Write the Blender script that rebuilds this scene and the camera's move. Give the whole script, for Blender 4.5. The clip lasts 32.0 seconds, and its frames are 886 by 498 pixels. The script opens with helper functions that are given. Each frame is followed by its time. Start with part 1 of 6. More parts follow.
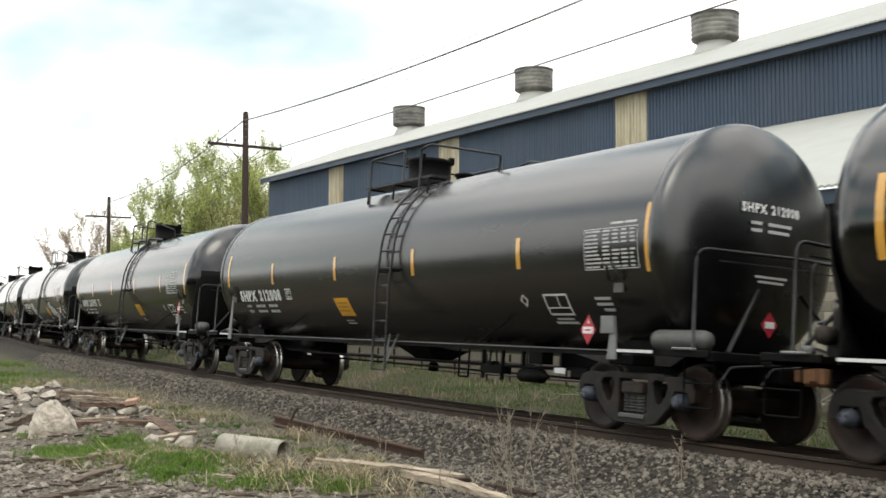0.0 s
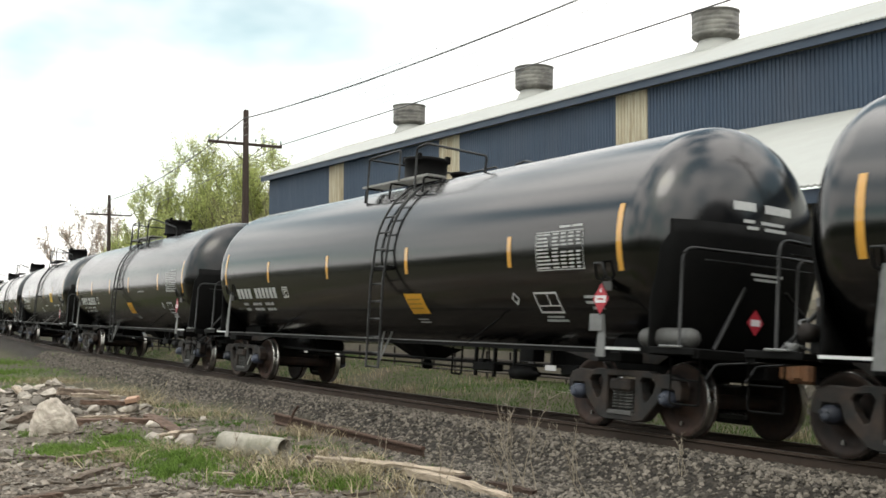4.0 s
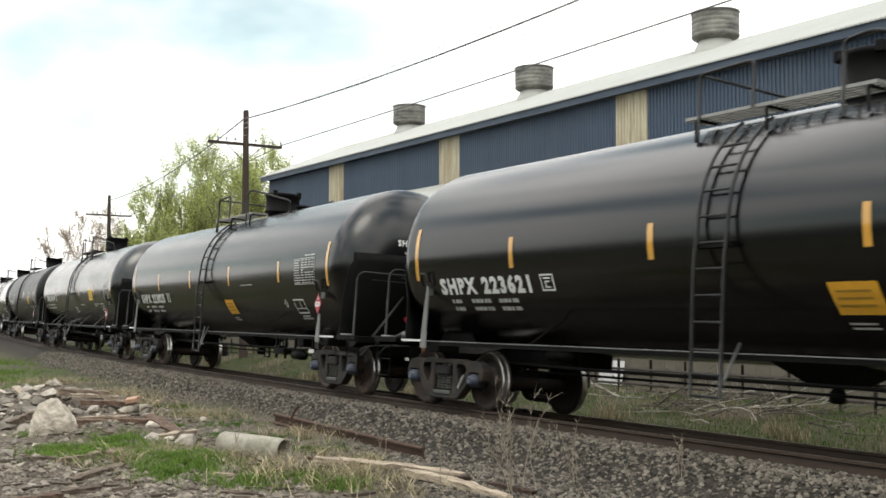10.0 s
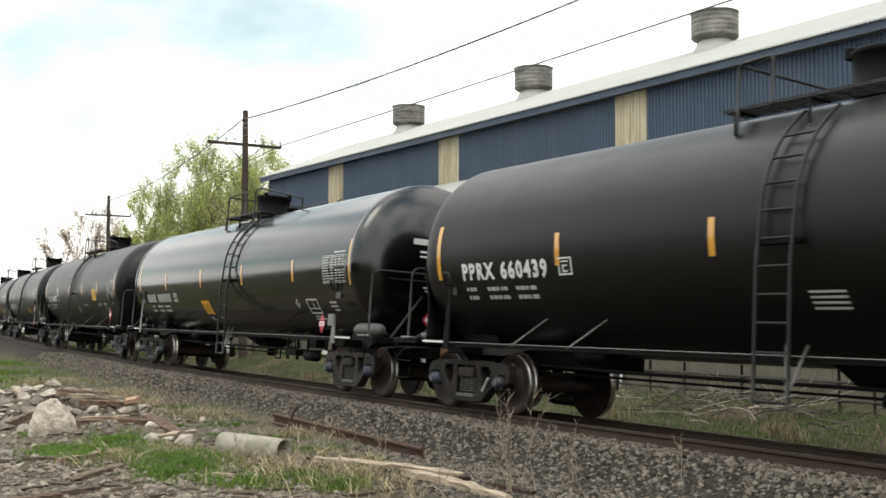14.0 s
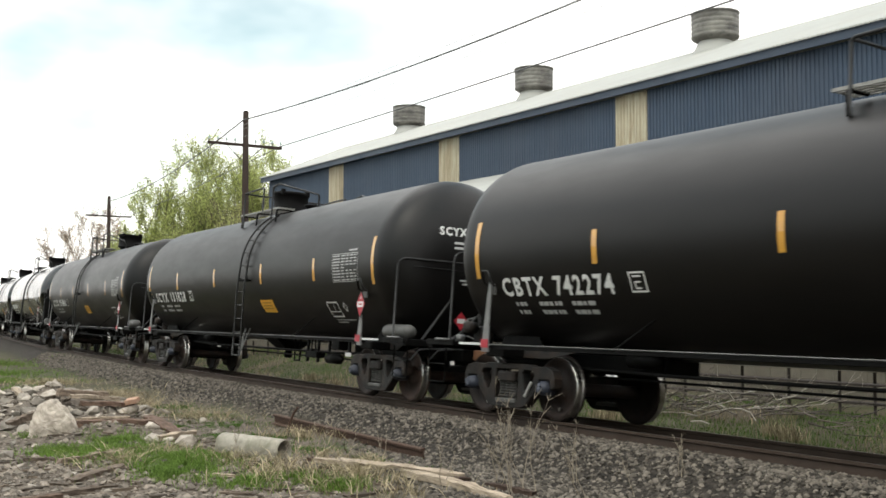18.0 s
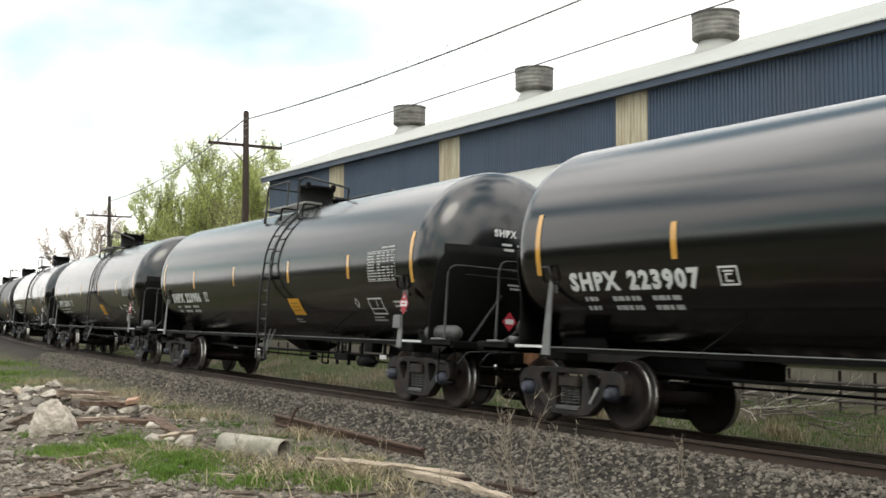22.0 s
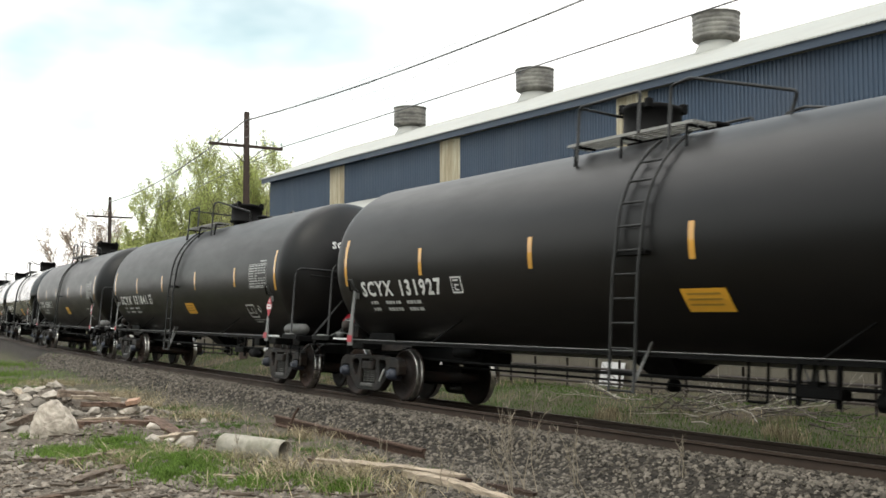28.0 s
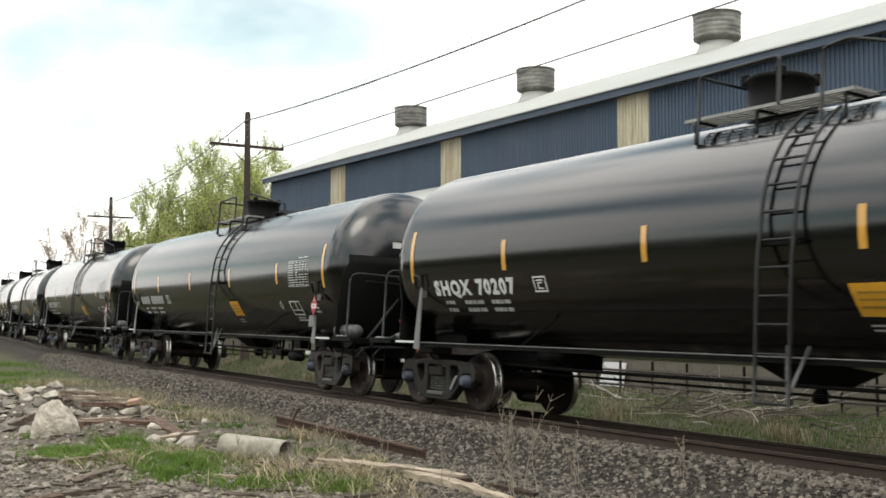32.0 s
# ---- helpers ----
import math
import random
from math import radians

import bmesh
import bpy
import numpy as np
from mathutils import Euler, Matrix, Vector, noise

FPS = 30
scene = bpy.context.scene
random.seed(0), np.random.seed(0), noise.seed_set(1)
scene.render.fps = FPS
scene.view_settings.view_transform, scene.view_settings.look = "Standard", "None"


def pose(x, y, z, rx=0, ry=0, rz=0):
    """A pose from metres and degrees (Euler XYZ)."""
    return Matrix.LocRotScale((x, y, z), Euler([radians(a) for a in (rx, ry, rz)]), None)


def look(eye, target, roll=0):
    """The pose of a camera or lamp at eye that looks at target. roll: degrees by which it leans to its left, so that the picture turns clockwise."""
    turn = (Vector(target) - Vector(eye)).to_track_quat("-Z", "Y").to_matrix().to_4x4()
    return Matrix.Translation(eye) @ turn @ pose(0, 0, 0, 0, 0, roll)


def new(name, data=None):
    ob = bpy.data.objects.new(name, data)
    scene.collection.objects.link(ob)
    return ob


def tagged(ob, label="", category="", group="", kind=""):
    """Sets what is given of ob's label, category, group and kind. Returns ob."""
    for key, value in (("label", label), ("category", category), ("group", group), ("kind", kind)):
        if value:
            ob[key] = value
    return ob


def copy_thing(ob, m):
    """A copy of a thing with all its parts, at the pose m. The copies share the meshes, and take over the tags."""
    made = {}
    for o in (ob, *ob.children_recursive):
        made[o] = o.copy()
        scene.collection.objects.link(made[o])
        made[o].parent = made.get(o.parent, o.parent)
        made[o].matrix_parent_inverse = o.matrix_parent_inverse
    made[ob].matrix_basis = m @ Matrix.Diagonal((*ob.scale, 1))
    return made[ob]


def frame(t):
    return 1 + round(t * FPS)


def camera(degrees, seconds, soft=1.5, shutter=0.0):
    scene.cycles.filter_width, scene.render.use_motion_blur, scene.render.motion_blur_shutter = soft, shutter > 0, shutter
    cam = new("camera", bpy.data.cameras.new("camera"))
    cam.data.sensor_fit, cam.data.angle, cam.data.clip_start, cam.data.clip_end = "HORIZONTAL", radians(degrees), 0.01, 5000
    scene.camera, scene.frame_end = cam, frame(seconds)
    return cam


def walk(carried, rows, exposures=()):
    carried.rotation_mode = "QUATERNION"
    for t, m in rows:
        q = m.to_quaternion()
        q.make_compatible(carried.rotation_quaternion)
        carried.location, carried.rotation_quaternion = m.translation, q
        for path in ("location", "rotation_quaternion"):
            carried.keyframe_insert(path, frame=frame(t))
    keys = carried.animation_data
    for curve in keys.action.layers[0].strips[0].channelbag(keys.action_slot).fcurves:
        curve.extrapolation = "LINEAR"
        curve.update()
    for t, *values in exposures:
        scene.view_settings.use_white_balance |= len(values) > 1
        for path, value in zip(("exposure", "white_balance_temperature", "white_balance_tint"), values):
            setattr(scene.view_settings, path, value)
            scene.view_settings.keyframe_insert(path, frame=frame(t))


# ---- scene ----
# ---- camera: it stands still on its stand and sways by a hair ----
FOV = 43.611
EYE = (0.0, 0.0, 1.501)
YAW, PITCH, ROLL = -1.00084, 0.05901, 0.111
FOCAL = 784 / math.tan(radians(FOV / 2))
cam = camera(FOV, 32.0, soft=1.6, shutter=0.1)


def aim(dx, dy):
    yaw, pitch = YAW - dx / FOCAL, PITCH + dy / FOCAL
    to = (math.sin(yaw) * math.cos(pitch), math.cos(yaw) * math.cos(pitch), math.sin(pitch))
    return look(EYE, [e + 10 * d for e, d in zip(EYE, to)], ROLL)


walk(cam, [(t, aim(dx, dy)) for t, dx, dy in (
    (0, -0.6, 2.9), (1, 0, 1.5), (2, 0.2, 2.8), (3, 0, 1.2), (3.5, 0, -0.8), (5.5, 0, 0), (6, 0, 0), (9, 0, 0), (12, 0, 0),
    (13, -1, 1), (14, -1, 0.4), (17, -0.8, 1.2), (19, 0, 1.5), (22, 0.2, 1.5), (23, 0.8, 1.6), (24, 0.6, 2.6), (25, 1.5, 2.8),
    (25.5, 2, 1.8), (27.5, 1.4, 2.8), (29, 1.0, 3), (30, 1.6, 3), (31, 2.6, 3), (32, 2.8, 3))])

# ---- light: a bright, thinly overcast spring sky ----
SUN_EL, SUN_AZ = radians(52), radians(145)
world = bpy.data.worlds.new("overcast")
scene.world = world
world.use_nodes = True
wn, wl = world.node_tree.nodes, world.node_tree.links
wn.clear()
w_out, w_bg = wn.new("ShaderNodeOutputWorld"), wn.new("ShaderNodeBackground")
w_sky = wn.new("ShaderNodeTexSky")
w_sky.sky_type, w_sky.sun_disc, w_sky.sun_elevation, w_sky.sun_rotation = "NISHITA", False, SUN_EL, SUN_AZ
w_gain = wn.new("ShaderNodeMix")
w_gain.data_type, w_gain.blend_type = "RGBA", "MULTIPLY"
w_gain.inputs["Factor"].default_value = 1.0
w_gain.inputs["B"].default_value = (0.186, 0.2, 0.148, 1)
w_co, w_map = wn.new("ShaderNodeTexCoord"), wn.new("ShaderNodeMapping")
w_map.inputs["Scale"].default_value = (1.0, 1.0, 2.2)
w_map.inputs["Location"].default_value = (0.5, 0.5, 0.12)
w_noise, w_ramp = wn.new("ShaderNodeTexNoise"), wn.new("ShaderNodeValToRGB")
w_noise.inputs["Scale"].default_value, w_noise.inputs["Detail"].default_value = 2.4, 5.0
w_noise.inputs["Roughness"].default_value = 0.45
w_ramp.color_ramp.elements[0].position, w_ramp.color_ramp.elements[0].color = 0.36, (0.06, 0.06, 0.06, 1)
w_ramp.color_ramp.elements[1].position, w_ramp.color_ramp.elements[1].color = 0.565, (1, 1, 1, 1)
w_mix = wn.new("ShaderNodeMix")
w_mix.data_type = "RGBA"
w_mix.inputs["B"].default_value = (1.7, 1.67, 1.61, 1)
wl.new(w_co.outputs["Generated"], w_map.inputs["Vector"])
wl.new(w_map.outputs["Vector"], w_noise.inputs["Vector"])
wl.new(w_noise.outputs["Fac"], w_ramp.inputs["Fac"])
wl.new(w_sky.outputs["Color"], w_gain.inputs["A"])
w_haze, w_open, w_gap = wn.new("ShaderNodeMapRange"), wn.new("ShaderNodeMath"), wn.new("ShaderNodeMath")
w_haze.interpolation_type = "SMOOTHSTEP"
w_haze.inputs["From Min"].default_value, w_haze.inputs["From Max"].default_value = 0.05, 0.17
w_open.operation, w_gap.operation = "SUBTRACT", "MULTIPLY"
w_open.inputs[0].default_value = 1.0
w_shut = wn.new("ShaderNodeMath")
w_shut.operation = "SUBTRACT"
w_shut.inputs[0].default_value = 1.0
wl.new(w_ramp.outputs["Color"], w_open.inputs[1])
wl.new(w_open.outputs[0], w_gap.inputs[0])
wl.new(w_haze.outputs["Result"], w_gap.inputs[1])
wl.new(w_gap.outputs[0], w_shut.inputs[1])
wl.new(w_shut.outputs[0], w_mix.inputs["Factor"])
wl.new(w_gain.outputs["Result"], w_mix.inputs["A"])
# sky lobe off the sun's direction, added to brighten what the tanks mirror
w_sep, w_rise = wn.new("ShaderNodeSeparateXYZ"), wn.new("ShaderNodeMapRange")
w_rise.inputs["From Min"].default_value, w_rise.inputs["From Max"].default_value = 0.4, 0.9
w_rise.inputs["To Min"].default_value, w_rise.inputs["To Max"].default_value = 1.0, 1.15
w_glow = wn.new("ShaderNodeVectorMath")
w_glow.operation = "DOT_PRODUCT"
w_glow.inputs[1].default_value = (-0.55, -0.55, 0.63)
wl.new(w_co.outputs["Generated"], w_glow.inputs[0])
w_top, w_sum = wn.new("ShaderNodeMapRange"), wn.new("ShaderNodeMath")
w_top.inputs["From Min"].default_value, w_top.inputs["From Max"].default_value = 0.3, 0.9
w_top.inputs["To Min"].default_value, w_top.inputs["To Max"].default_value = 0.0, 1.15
w_sum.operation = "ADD"
w_lift = wn.new("ShaderNodeVectorMath")
w_lift.operation = "SCALE"
wl.new(w_co.outputs["Generated"], w_sep.inputs["Vector"])
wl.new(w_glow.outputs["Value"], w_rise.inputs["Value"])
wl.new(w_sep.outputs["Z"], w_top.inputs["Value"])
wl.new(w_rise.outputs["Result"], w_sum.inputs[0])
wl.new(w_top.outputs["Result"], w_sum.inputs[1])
wl.new(w_sep.outputs["Z"], w_haze.inputs["Value"])
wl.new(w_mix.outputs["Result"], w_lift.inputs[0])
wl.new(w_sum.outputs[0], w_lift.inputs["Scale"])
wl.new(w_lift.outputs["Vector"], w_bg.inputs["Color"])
wl.new(w_bg.outputs["Background"], w_out.inputs["Surface"])
w_bg.inputs["Strength"].default_value = 1.0

sun = new("sun", bpy.data.lights.new("sun", "SUN"))
sun.data.energy, sun.data.angle, sun.data.color = 0.75, radians(25), (1.0, 0.96, 0.9)
sun.matrix_world = look((40 * math.sin(SUN_AZ), 40 * math.cos(SUN_AZ), 51), (0, 0, 0))
scene.view_settings.exposure = 0.0


# ---- materials ----
def material(name, color, rough=0.6, metal=0.0, spec=0.5, var=None, scale=8.0, amount=0.5, bump=0.0, bump_scale=60.0,
             stain=None, stain_scale=0.7, stain_amount=0.4, per=None, coat=0.0, stretch=None, rough_var=0.1):
    """A surface with fine grain, a second colour in patches, relief and, on request, a change from piece to piece."""
    m = bpy.data.materials.new(name)
    m.use_nodes = True
    n, l = m.node_tree.nodes, m.node_tree.links
    b = n["Principled BSDF"]
    b.inputs["Roughness"].default_value, b.inputs["Metallic"].default_value = rough, metal
    b.inputs["Specular IOR Level"].default_value = spec
    b.inputs["Coat Weight"].default_value, b.inputs["Coat Roughness"].default_value = coat, 0.08
    co = n.new("ShaderNodeTexCoord")
    src = co.outputs["Object"]
    if stretch:
        mp = n.new("ShaderNodeMapping")
        mp.inputs["Scale"].default_value = stretch
        l.new(src, mp.inputs["Vector"])
        src = mp.outputs["Vector"]

    def patches(size, low, high, detail=6.0):
        t = n.new("ShaderNodeTexNoise")
        t.inputs["Scale"].default_value, t.inputs["Detail"].default_value = size, detail
        t.inputs["Roughness"].default_value = 0.62
        l.new(src, t.inputs["Vector"])
        r = n.new("ShaderNodeMapRange")
        r.inputs["From Min"].default_value, r.inputs["From Max"].default_value = low, high
        l.new(t.outputs["Fac"], r.inputs["Value"])
        return r.outputs["Result"]

    def mix(fac, a, c2, gain):
        x = n.new("ShaderNodeMix")
        x.data_type = "RGBA"
        g = n.new("ShaderNodeMath")
        g.operation = "MULTIPLY"
        g.inputs[1].default_value = gain
        l.new(fac, g.inputs[0])
        l.new(g.outputs[0], x.inputs["Factor"])
        if isinstance(a, tuple):
            x.inputs["A"].default_value = (*a, 1)
        else:
            l.new(a, x.inputs["A"])
        x.inputs["B"].default_value = (*c2, 1)
        return x.outputs["Result"]

    out = mix(patches(scale, 0.35, 0.68), color, var or tuple(c * 0.7 for c in color), amount)
    if stain:
        out = mix(patches(stain_scale, 0.45, 0.7), out, stain, stain_amount)
    if per:
        if per == "island":
            rnd = n.new("ShaderNodeNewGeometry").outputs["Random Per Island"]
        else:
            rnd = n.new("ShaderNodeObjectInfo").outputs["Random"]
        hv = n.new("ShaderNodeHueSaturation")
        mr = n.new("ShaderNodeMapRange")
        mr.inputs["To Min"].default_value, mr.inputs["To Max"].default_value = (0.25, 1.9) if "ballast" in name else (0.45, 1.55)
        l.new(rnd, mr.inputs["Value"])
        l.new(mr.outputs["Result"], hv.inputs["Value"])
        l.new(out, hv.inputs["Color"])
        out = hv.outputs["Color"]
    l.new(out, b.inputs["Base Color"])
    if rough > 0.12:
        rr = n.new("ShaderNodeMapRange")
        rr.inputs["To Min"].default_value, rr.inputs["To Max"].default_value = max(0.04, rough - rough_var), min(1, rough + rough_var)
        l.new(patches(scale * 0.6, 0.3, 0.7), rr.inputs["Value"])
        l.new(rr.outputs["Result"], b.inputs["Roughness"])
    if bump:
        bp = n.new("ShaderNodeBump")
        bp.inputs["Strength"].default_value, bp.inputs["Distance"].default_value = bump, 0.02
        t = n.new("ShaderNodeTexNoise")
        t.inputs["Scale"].default_value, t.inputs["Detail"].default_value = bump_scale, 4.0
        l.new(src, t.inputs["Vector"])
        l.new(t.outputs["Fac"], bp.inputs["Height"])
        l.new(bp.outputs["Normal"], b.inputs["Normal"])
    return m


def let_light_through(m, share):
    """Leaves pass part of the light on."""
    n, l = m.node_tree.nodes, m.node_tree.links
    b = n["Principled BSDF"]
    tr, mx = n.new("ShaderNodeBsdfTranslucent"), n.new("ShaderNodeMixShader")
    l.new(b.inputs["Base Color"].links[0].from_socket, tr.inputs["Color"])
    mx.inputs[0].default_value = share
    l.new(b.outputs[0], mx.inputs[1])
    l.new(tr.outputs[0], mx.inputs[2])
    l.new(mx.outputs[0], n["Material Output"].inputs["Surface"])


M = {
    "gloss_black": material("gloss_black_paint", (0.0008, 0.0008, 0.0008), 0.16, spec=0.7, rough_var=0.03, var=(0.002, 0.002, 0.002), scale=3,
                            stain=(0.004, 0.0038, 0.0036), stain_scale=1.1, stain_amount=0.25, stretch=(0.25, 1, 1)),
    "aged_black": material("aged_black_tank_paint", (0.0009, 0.0009, 0.0009), 0.25, spec=0.9, rough_var=0.03, var=(0.002, 0.002, 0.002), scale=3,
                            stain=(0.005, 0.0048, 0.0044), stain_scale=1.1, stain_amount=0.3, stretch=(0.25, 1, 1)),
    "deep_black": material("deep_black_tank_paint", (0.0008, 0.0007, 0.0008), 0.2, spec=0.5, rough_var=0.03, var=(0.002, 0.002, 0.002), scale=3,
                            stain=(0.004, 0.0037, 0.0035), stain_scale=1.1, stain_amount=0.25, stretch=(0.25, 1, 1)),
    "satin_black": material("satin_black_paint", (0.0009, 0.0007, 0.0007), 0.21, spec=0.72, rough_var=0.04, var=(0.003, 0.0028, 0.0024), scale=3,
                            stain=(0.005, 0.0044, 0.0038), stain_scale=1.0, stain_amount=0.25, stretch=(0.25, 1, 1)),
    "dull_black": material("dull_weathered_black_paint", (0.002, 0.0017, 0.0016), 0.4, spec=0.26, rough_var=0.04, var=(0.005, 0.004, 0.0036), scale=4,
                           stain=(0.009, 0.0072, 0.0063), stain_scale=0.9, stain_amount=0.25, stretch=(0.3, 1, 1)),
    "frame_black": material("dusty_black_steel", (0.0014, 0.0013, 0.0012), 0.65, spec=0.1, var=(0.0035, 0.0031, 0.0028), scale=6, amount=0.5),
    "rail_grey": material("worn_dark_steel_tube", (0.008, 0.008, 0.008), 0.5, spec=0.3, var=(0.022, 0.021, 0.019), scale=9),
    "pale_edge": material("worn_pale_steel_edge", (0.14, 0.14, 0.136), 0.5, var=(0.055, 0.053, 0.05), scale=6),
    "cast_steel": material("dusty_cast_steel", (0.0095, 0.0092, 0.009), 0.65, spec=0.25, var=(0.014, 0.0125, 0.0112), scale=7, bump=0.25,
                           stain=(0.08, 0.045, 0.028), stain_scale=3.0, stain_amount=0.3, per="object"),
    "wheel_rust": material("rust_brown_wheel_steel", (0.017, 0.0105, 0.009), 0.7, spec=0.3, var=(0.022, 0.017, 0.014), scale=9, bump=0.2,
                           stain=(0.075, 0.035, 0.02), stain_scale=3.0, stain_amount=0.4, per="object"),
    "tread": material("polished_wheel_tread", (0.6, 0.58, 0.55), 0.32, metal=1.0, var=(0.16, 0.15, 0.14), scale=7, amount=0.9),
    "cap_blue": material("blue_grey_bearing_cap", (0.03, 0.036, 0.055), 0.5, var=(0.035, 0.038, 0.045), scale=10, per="object"),
    "coupler_rust": material("rusty_cast_coupler", (0.17, 0.075, 0.03), 0.75, var=(0.06, 0.03, 0.018), scale=9, bump=0.4),
    "yellow": material("yellow_reflective_film", (0.55, 0.27, 0.03), 0.35, coat=1.0, var=(0.42, 0.22, 0.05), scale=5),
    "sign_yellow": material("yellow_notice_panel", (0.68, 0.42, 0.03), 0.5, var=(0.75, 0.48, 0.07), scale=4),
    "sign_orange": material("faded_orange_notice_panel", (0.62, 0.31, 0.02), 0.5, var=(0.5, 0.24, 0.03), scale=6),
    "ink": material("black_ink", (0.03, 0.028, 0.02), 0.6),
    "olive_ink": material("dark_notice_ink", (0.3, 0.17, 0.02), 0.6),
    "grating": material("pale_dusty_steel_grating", (0.24, 0.235, 0.22), 0.6, var=(0.16, 0.15, 0.14), scale=6),
    "spray": material("white_spray_paint", (0.55, 0.55, 0.54), 0.5, var=(0.4, 0.4, 0.4), scale=6),
    "white": material("white_stencil_paint", (0.58, 0.58, 0.565), 0.5, var=(0.55, 0.54, 0.52), scale=9),
    "grey_print": material("grey_fine_print", (0.42, 0.42, 0.41), 0.55, var=(0.28, 0.28, 0.27), scale=14),
    "red": material("red_placard_ink", (0.33, 0.012, 0.025), 0.5),
    "placard_white": material("white_placard_film", (0.6, 0.59, 0.59), 0.4, var=(0.45, 0.43, 0.43), scale=6),
    "rail_steel": material("brown_rusted_rail", (0.044, 0.029, 0.021), 0.75, spec=0.25, var=(0.026, 0.017, 0.012), scale=5, bump=0.2),
    "spring_steel": material("dusty_grey_coil_spring", (0.07, 0.068, 0.064), 0.55, var=(0.03, 0.028, 0.025), scale=9),
    "table_print": material("fine_grey_stencil_print", (0.4, 0.4, 0.39), 0.55, var=(0.22, 0.22, 0.21), scale=14),
    "rail_head": material("polished_rail_head", (0.11, 0.1, 0.092), 0.42, metal=0.8, var=(0.09, 0.08, 0.075), scale=5),
    "tie": material("weathered_oak_sleeper", (0.14, 0.115, 0.09), 0.85, var=(0.08, 0.065, 0.05), scale=6, bump=0.5, per="object", stretch=(1, 0.15, 1)),
    "stone": material("crushed_limestone_ballast", (0.105, 0.091, 0.075), 0.9, spec=0.25, var=(0.06, 0.051, 0.041), scale=20, bump=0.3, per="island"),
    "rock": material("pale_limestone_rock", (0.32, 0.285, 0.24), 0.9, spec=0.25, var=(0.12, 0.102, 0.085), scale=9, bump=0.9, bump_scale=14,
                     stain=(0.1, 0.085, 0.065), stain_scale=3.0, stain_amount=0.6, per="object"),
    "boulder": material("pale_pinkish_limestone_boulder", (0.56, 0.495, 0.42), 0.9, spec=0.25, var=(0.22, 0.185, 0.15), scale=6, amount=0.8, bump=1.0, bump_scale=11,
                     stain=(0.12, 0.11, 0.075), stain_scale=2.2, stain_amount=0.6),
    "concrete": material("pale_mossy_concrete", (0.34, 0.31, 0.26), 0.9, spec=0.2, var=(0.17, 0.16, 0.125), scale=12, bump=0.5,
                         stain=(0.09, 0.09, 0.05), stain_scale=4, stain_amount=0.6),
    "old_wood": material("weathered_grey_brown_wood", (0.19, 0.147, 0.112), 0.9, spec=0.2, var=(0.06, 0.044, 0.034), scale=26, amount=0.95, bump=0.6, per="object",
                         stretch=(0.15, 1, 1), bump_scale=40),
    "pale_wood": material("bleached_split_wood", (0.42, 0.345, 0.26), 0.85, spec=0.2, var=(0.13, 0.098, 0.07), scale=26, amount=0.95, bump=0.6,
                          stretch=(0.12, 1, 1), bump_scale=40),
    "dark_wood": material("dark_rotten_wood", (0.13, 0.085, 0.062), 0.9, spec=0.2, var=(0.038, 0.025, 0.019), scale=26, amount=0.95, bump=0.7, per="object",
                          stretch=(0.15, 1, 1), bump_scale=40),
    "brick": material("orange_brown_fired_brick", (0.34, 0.19, 0.12), 0.8, var=(0.4, 0.31, 0.24), scale=12, bump=0.4),
    "rust": material("rusted_iron", (0.07, 0.042, 0.03), 0.8, spec=0.2, var=(0.045, 0.028, 0.02), scale=8, bump=0.4),
    "pole_wood": material("creosoted_pole_wood", (0.05, 0.036, 0.03), 0.9, spec=0.2, var=(0.028, 0.021, 0.018), scale=5, bump=0.4, stretch=(1, 1, 0.1)),
    "wire": material("dark_line_wire", (0.1, 0.1, 0.1), 0.6),
    "faint_wire": material("thin_grey_copper_wire", (0.45, 0.47, 0.46), 0.6),
    "glass_pin": material("pale_green_glass_insulator", (0.4, 0.5, 0.45), 0.2),
    "blue_wall": material("blue_painted_corrugated_steel", (0.038, 0.058, 0.09), 0.55, spec=0.35, var=(0.026, 0.043, 0.072), scale=0.9,
                          stain=(0.055, 0.065, 0.085), stain_scale=0.25, stain_amount=0.5, stretch=(1, 1, 0.25)),
    "blue_trim": material("blue_painted_fascia", (0.026, 0.041, 0.067), 0.55, var=(0.022, 0.034, 0.055), scale=1.2),
    "skylight": material("yellowed_translucent_sheet", (0.45, 0.415, 0.31), 0.6, var=(0.24, 0.19, 0.115), scale=4.5, amount=1.0, stretch=(1, 1, 0.12),
                         stain=(0.22, 0.16, 0.085), stain_scale=1.2, stain_amount=0.4),
    "roof_sheet": material("pale_galvanised_roof_sheet", (0.33, 0.33, 0.305), 0.6, var=(0.28, 0.28, 0.26), scale=0.8,
                           stain=(0.3, 0.29, 0.255), stain_scale=0.3, stain_amount=0.4),
    "block": material("cream_painted_block", (0.25, 0.22, 0.17), 0.85, var=(0.15, 0.132, 0.1), scale=3, bump=0.3, per="object"),
    "mortar": material("grey_mortar", (0.11, 0.1, 0.083), 0.9, var=(0.12, 0.11, 0.09), scale=6),
    "vent_steel": material("weathered_galvanised_vent", (0.12, 0.112, 0.098), 0.6, var=(0.03, 0.028, 0.026), scale=1.6, amount=0.9, stretch=(1, 1, 2.5),
                           stain=(0.33, 0.32, 0.28), stain_scale=1.0, stain_amount=0.6),
    "fence_pipe": material("rusty_dark_fence_pipe", (0.03, 0.024, 0.021), 0.75, var=(0.05, 0.032, 0.022), scale=5),
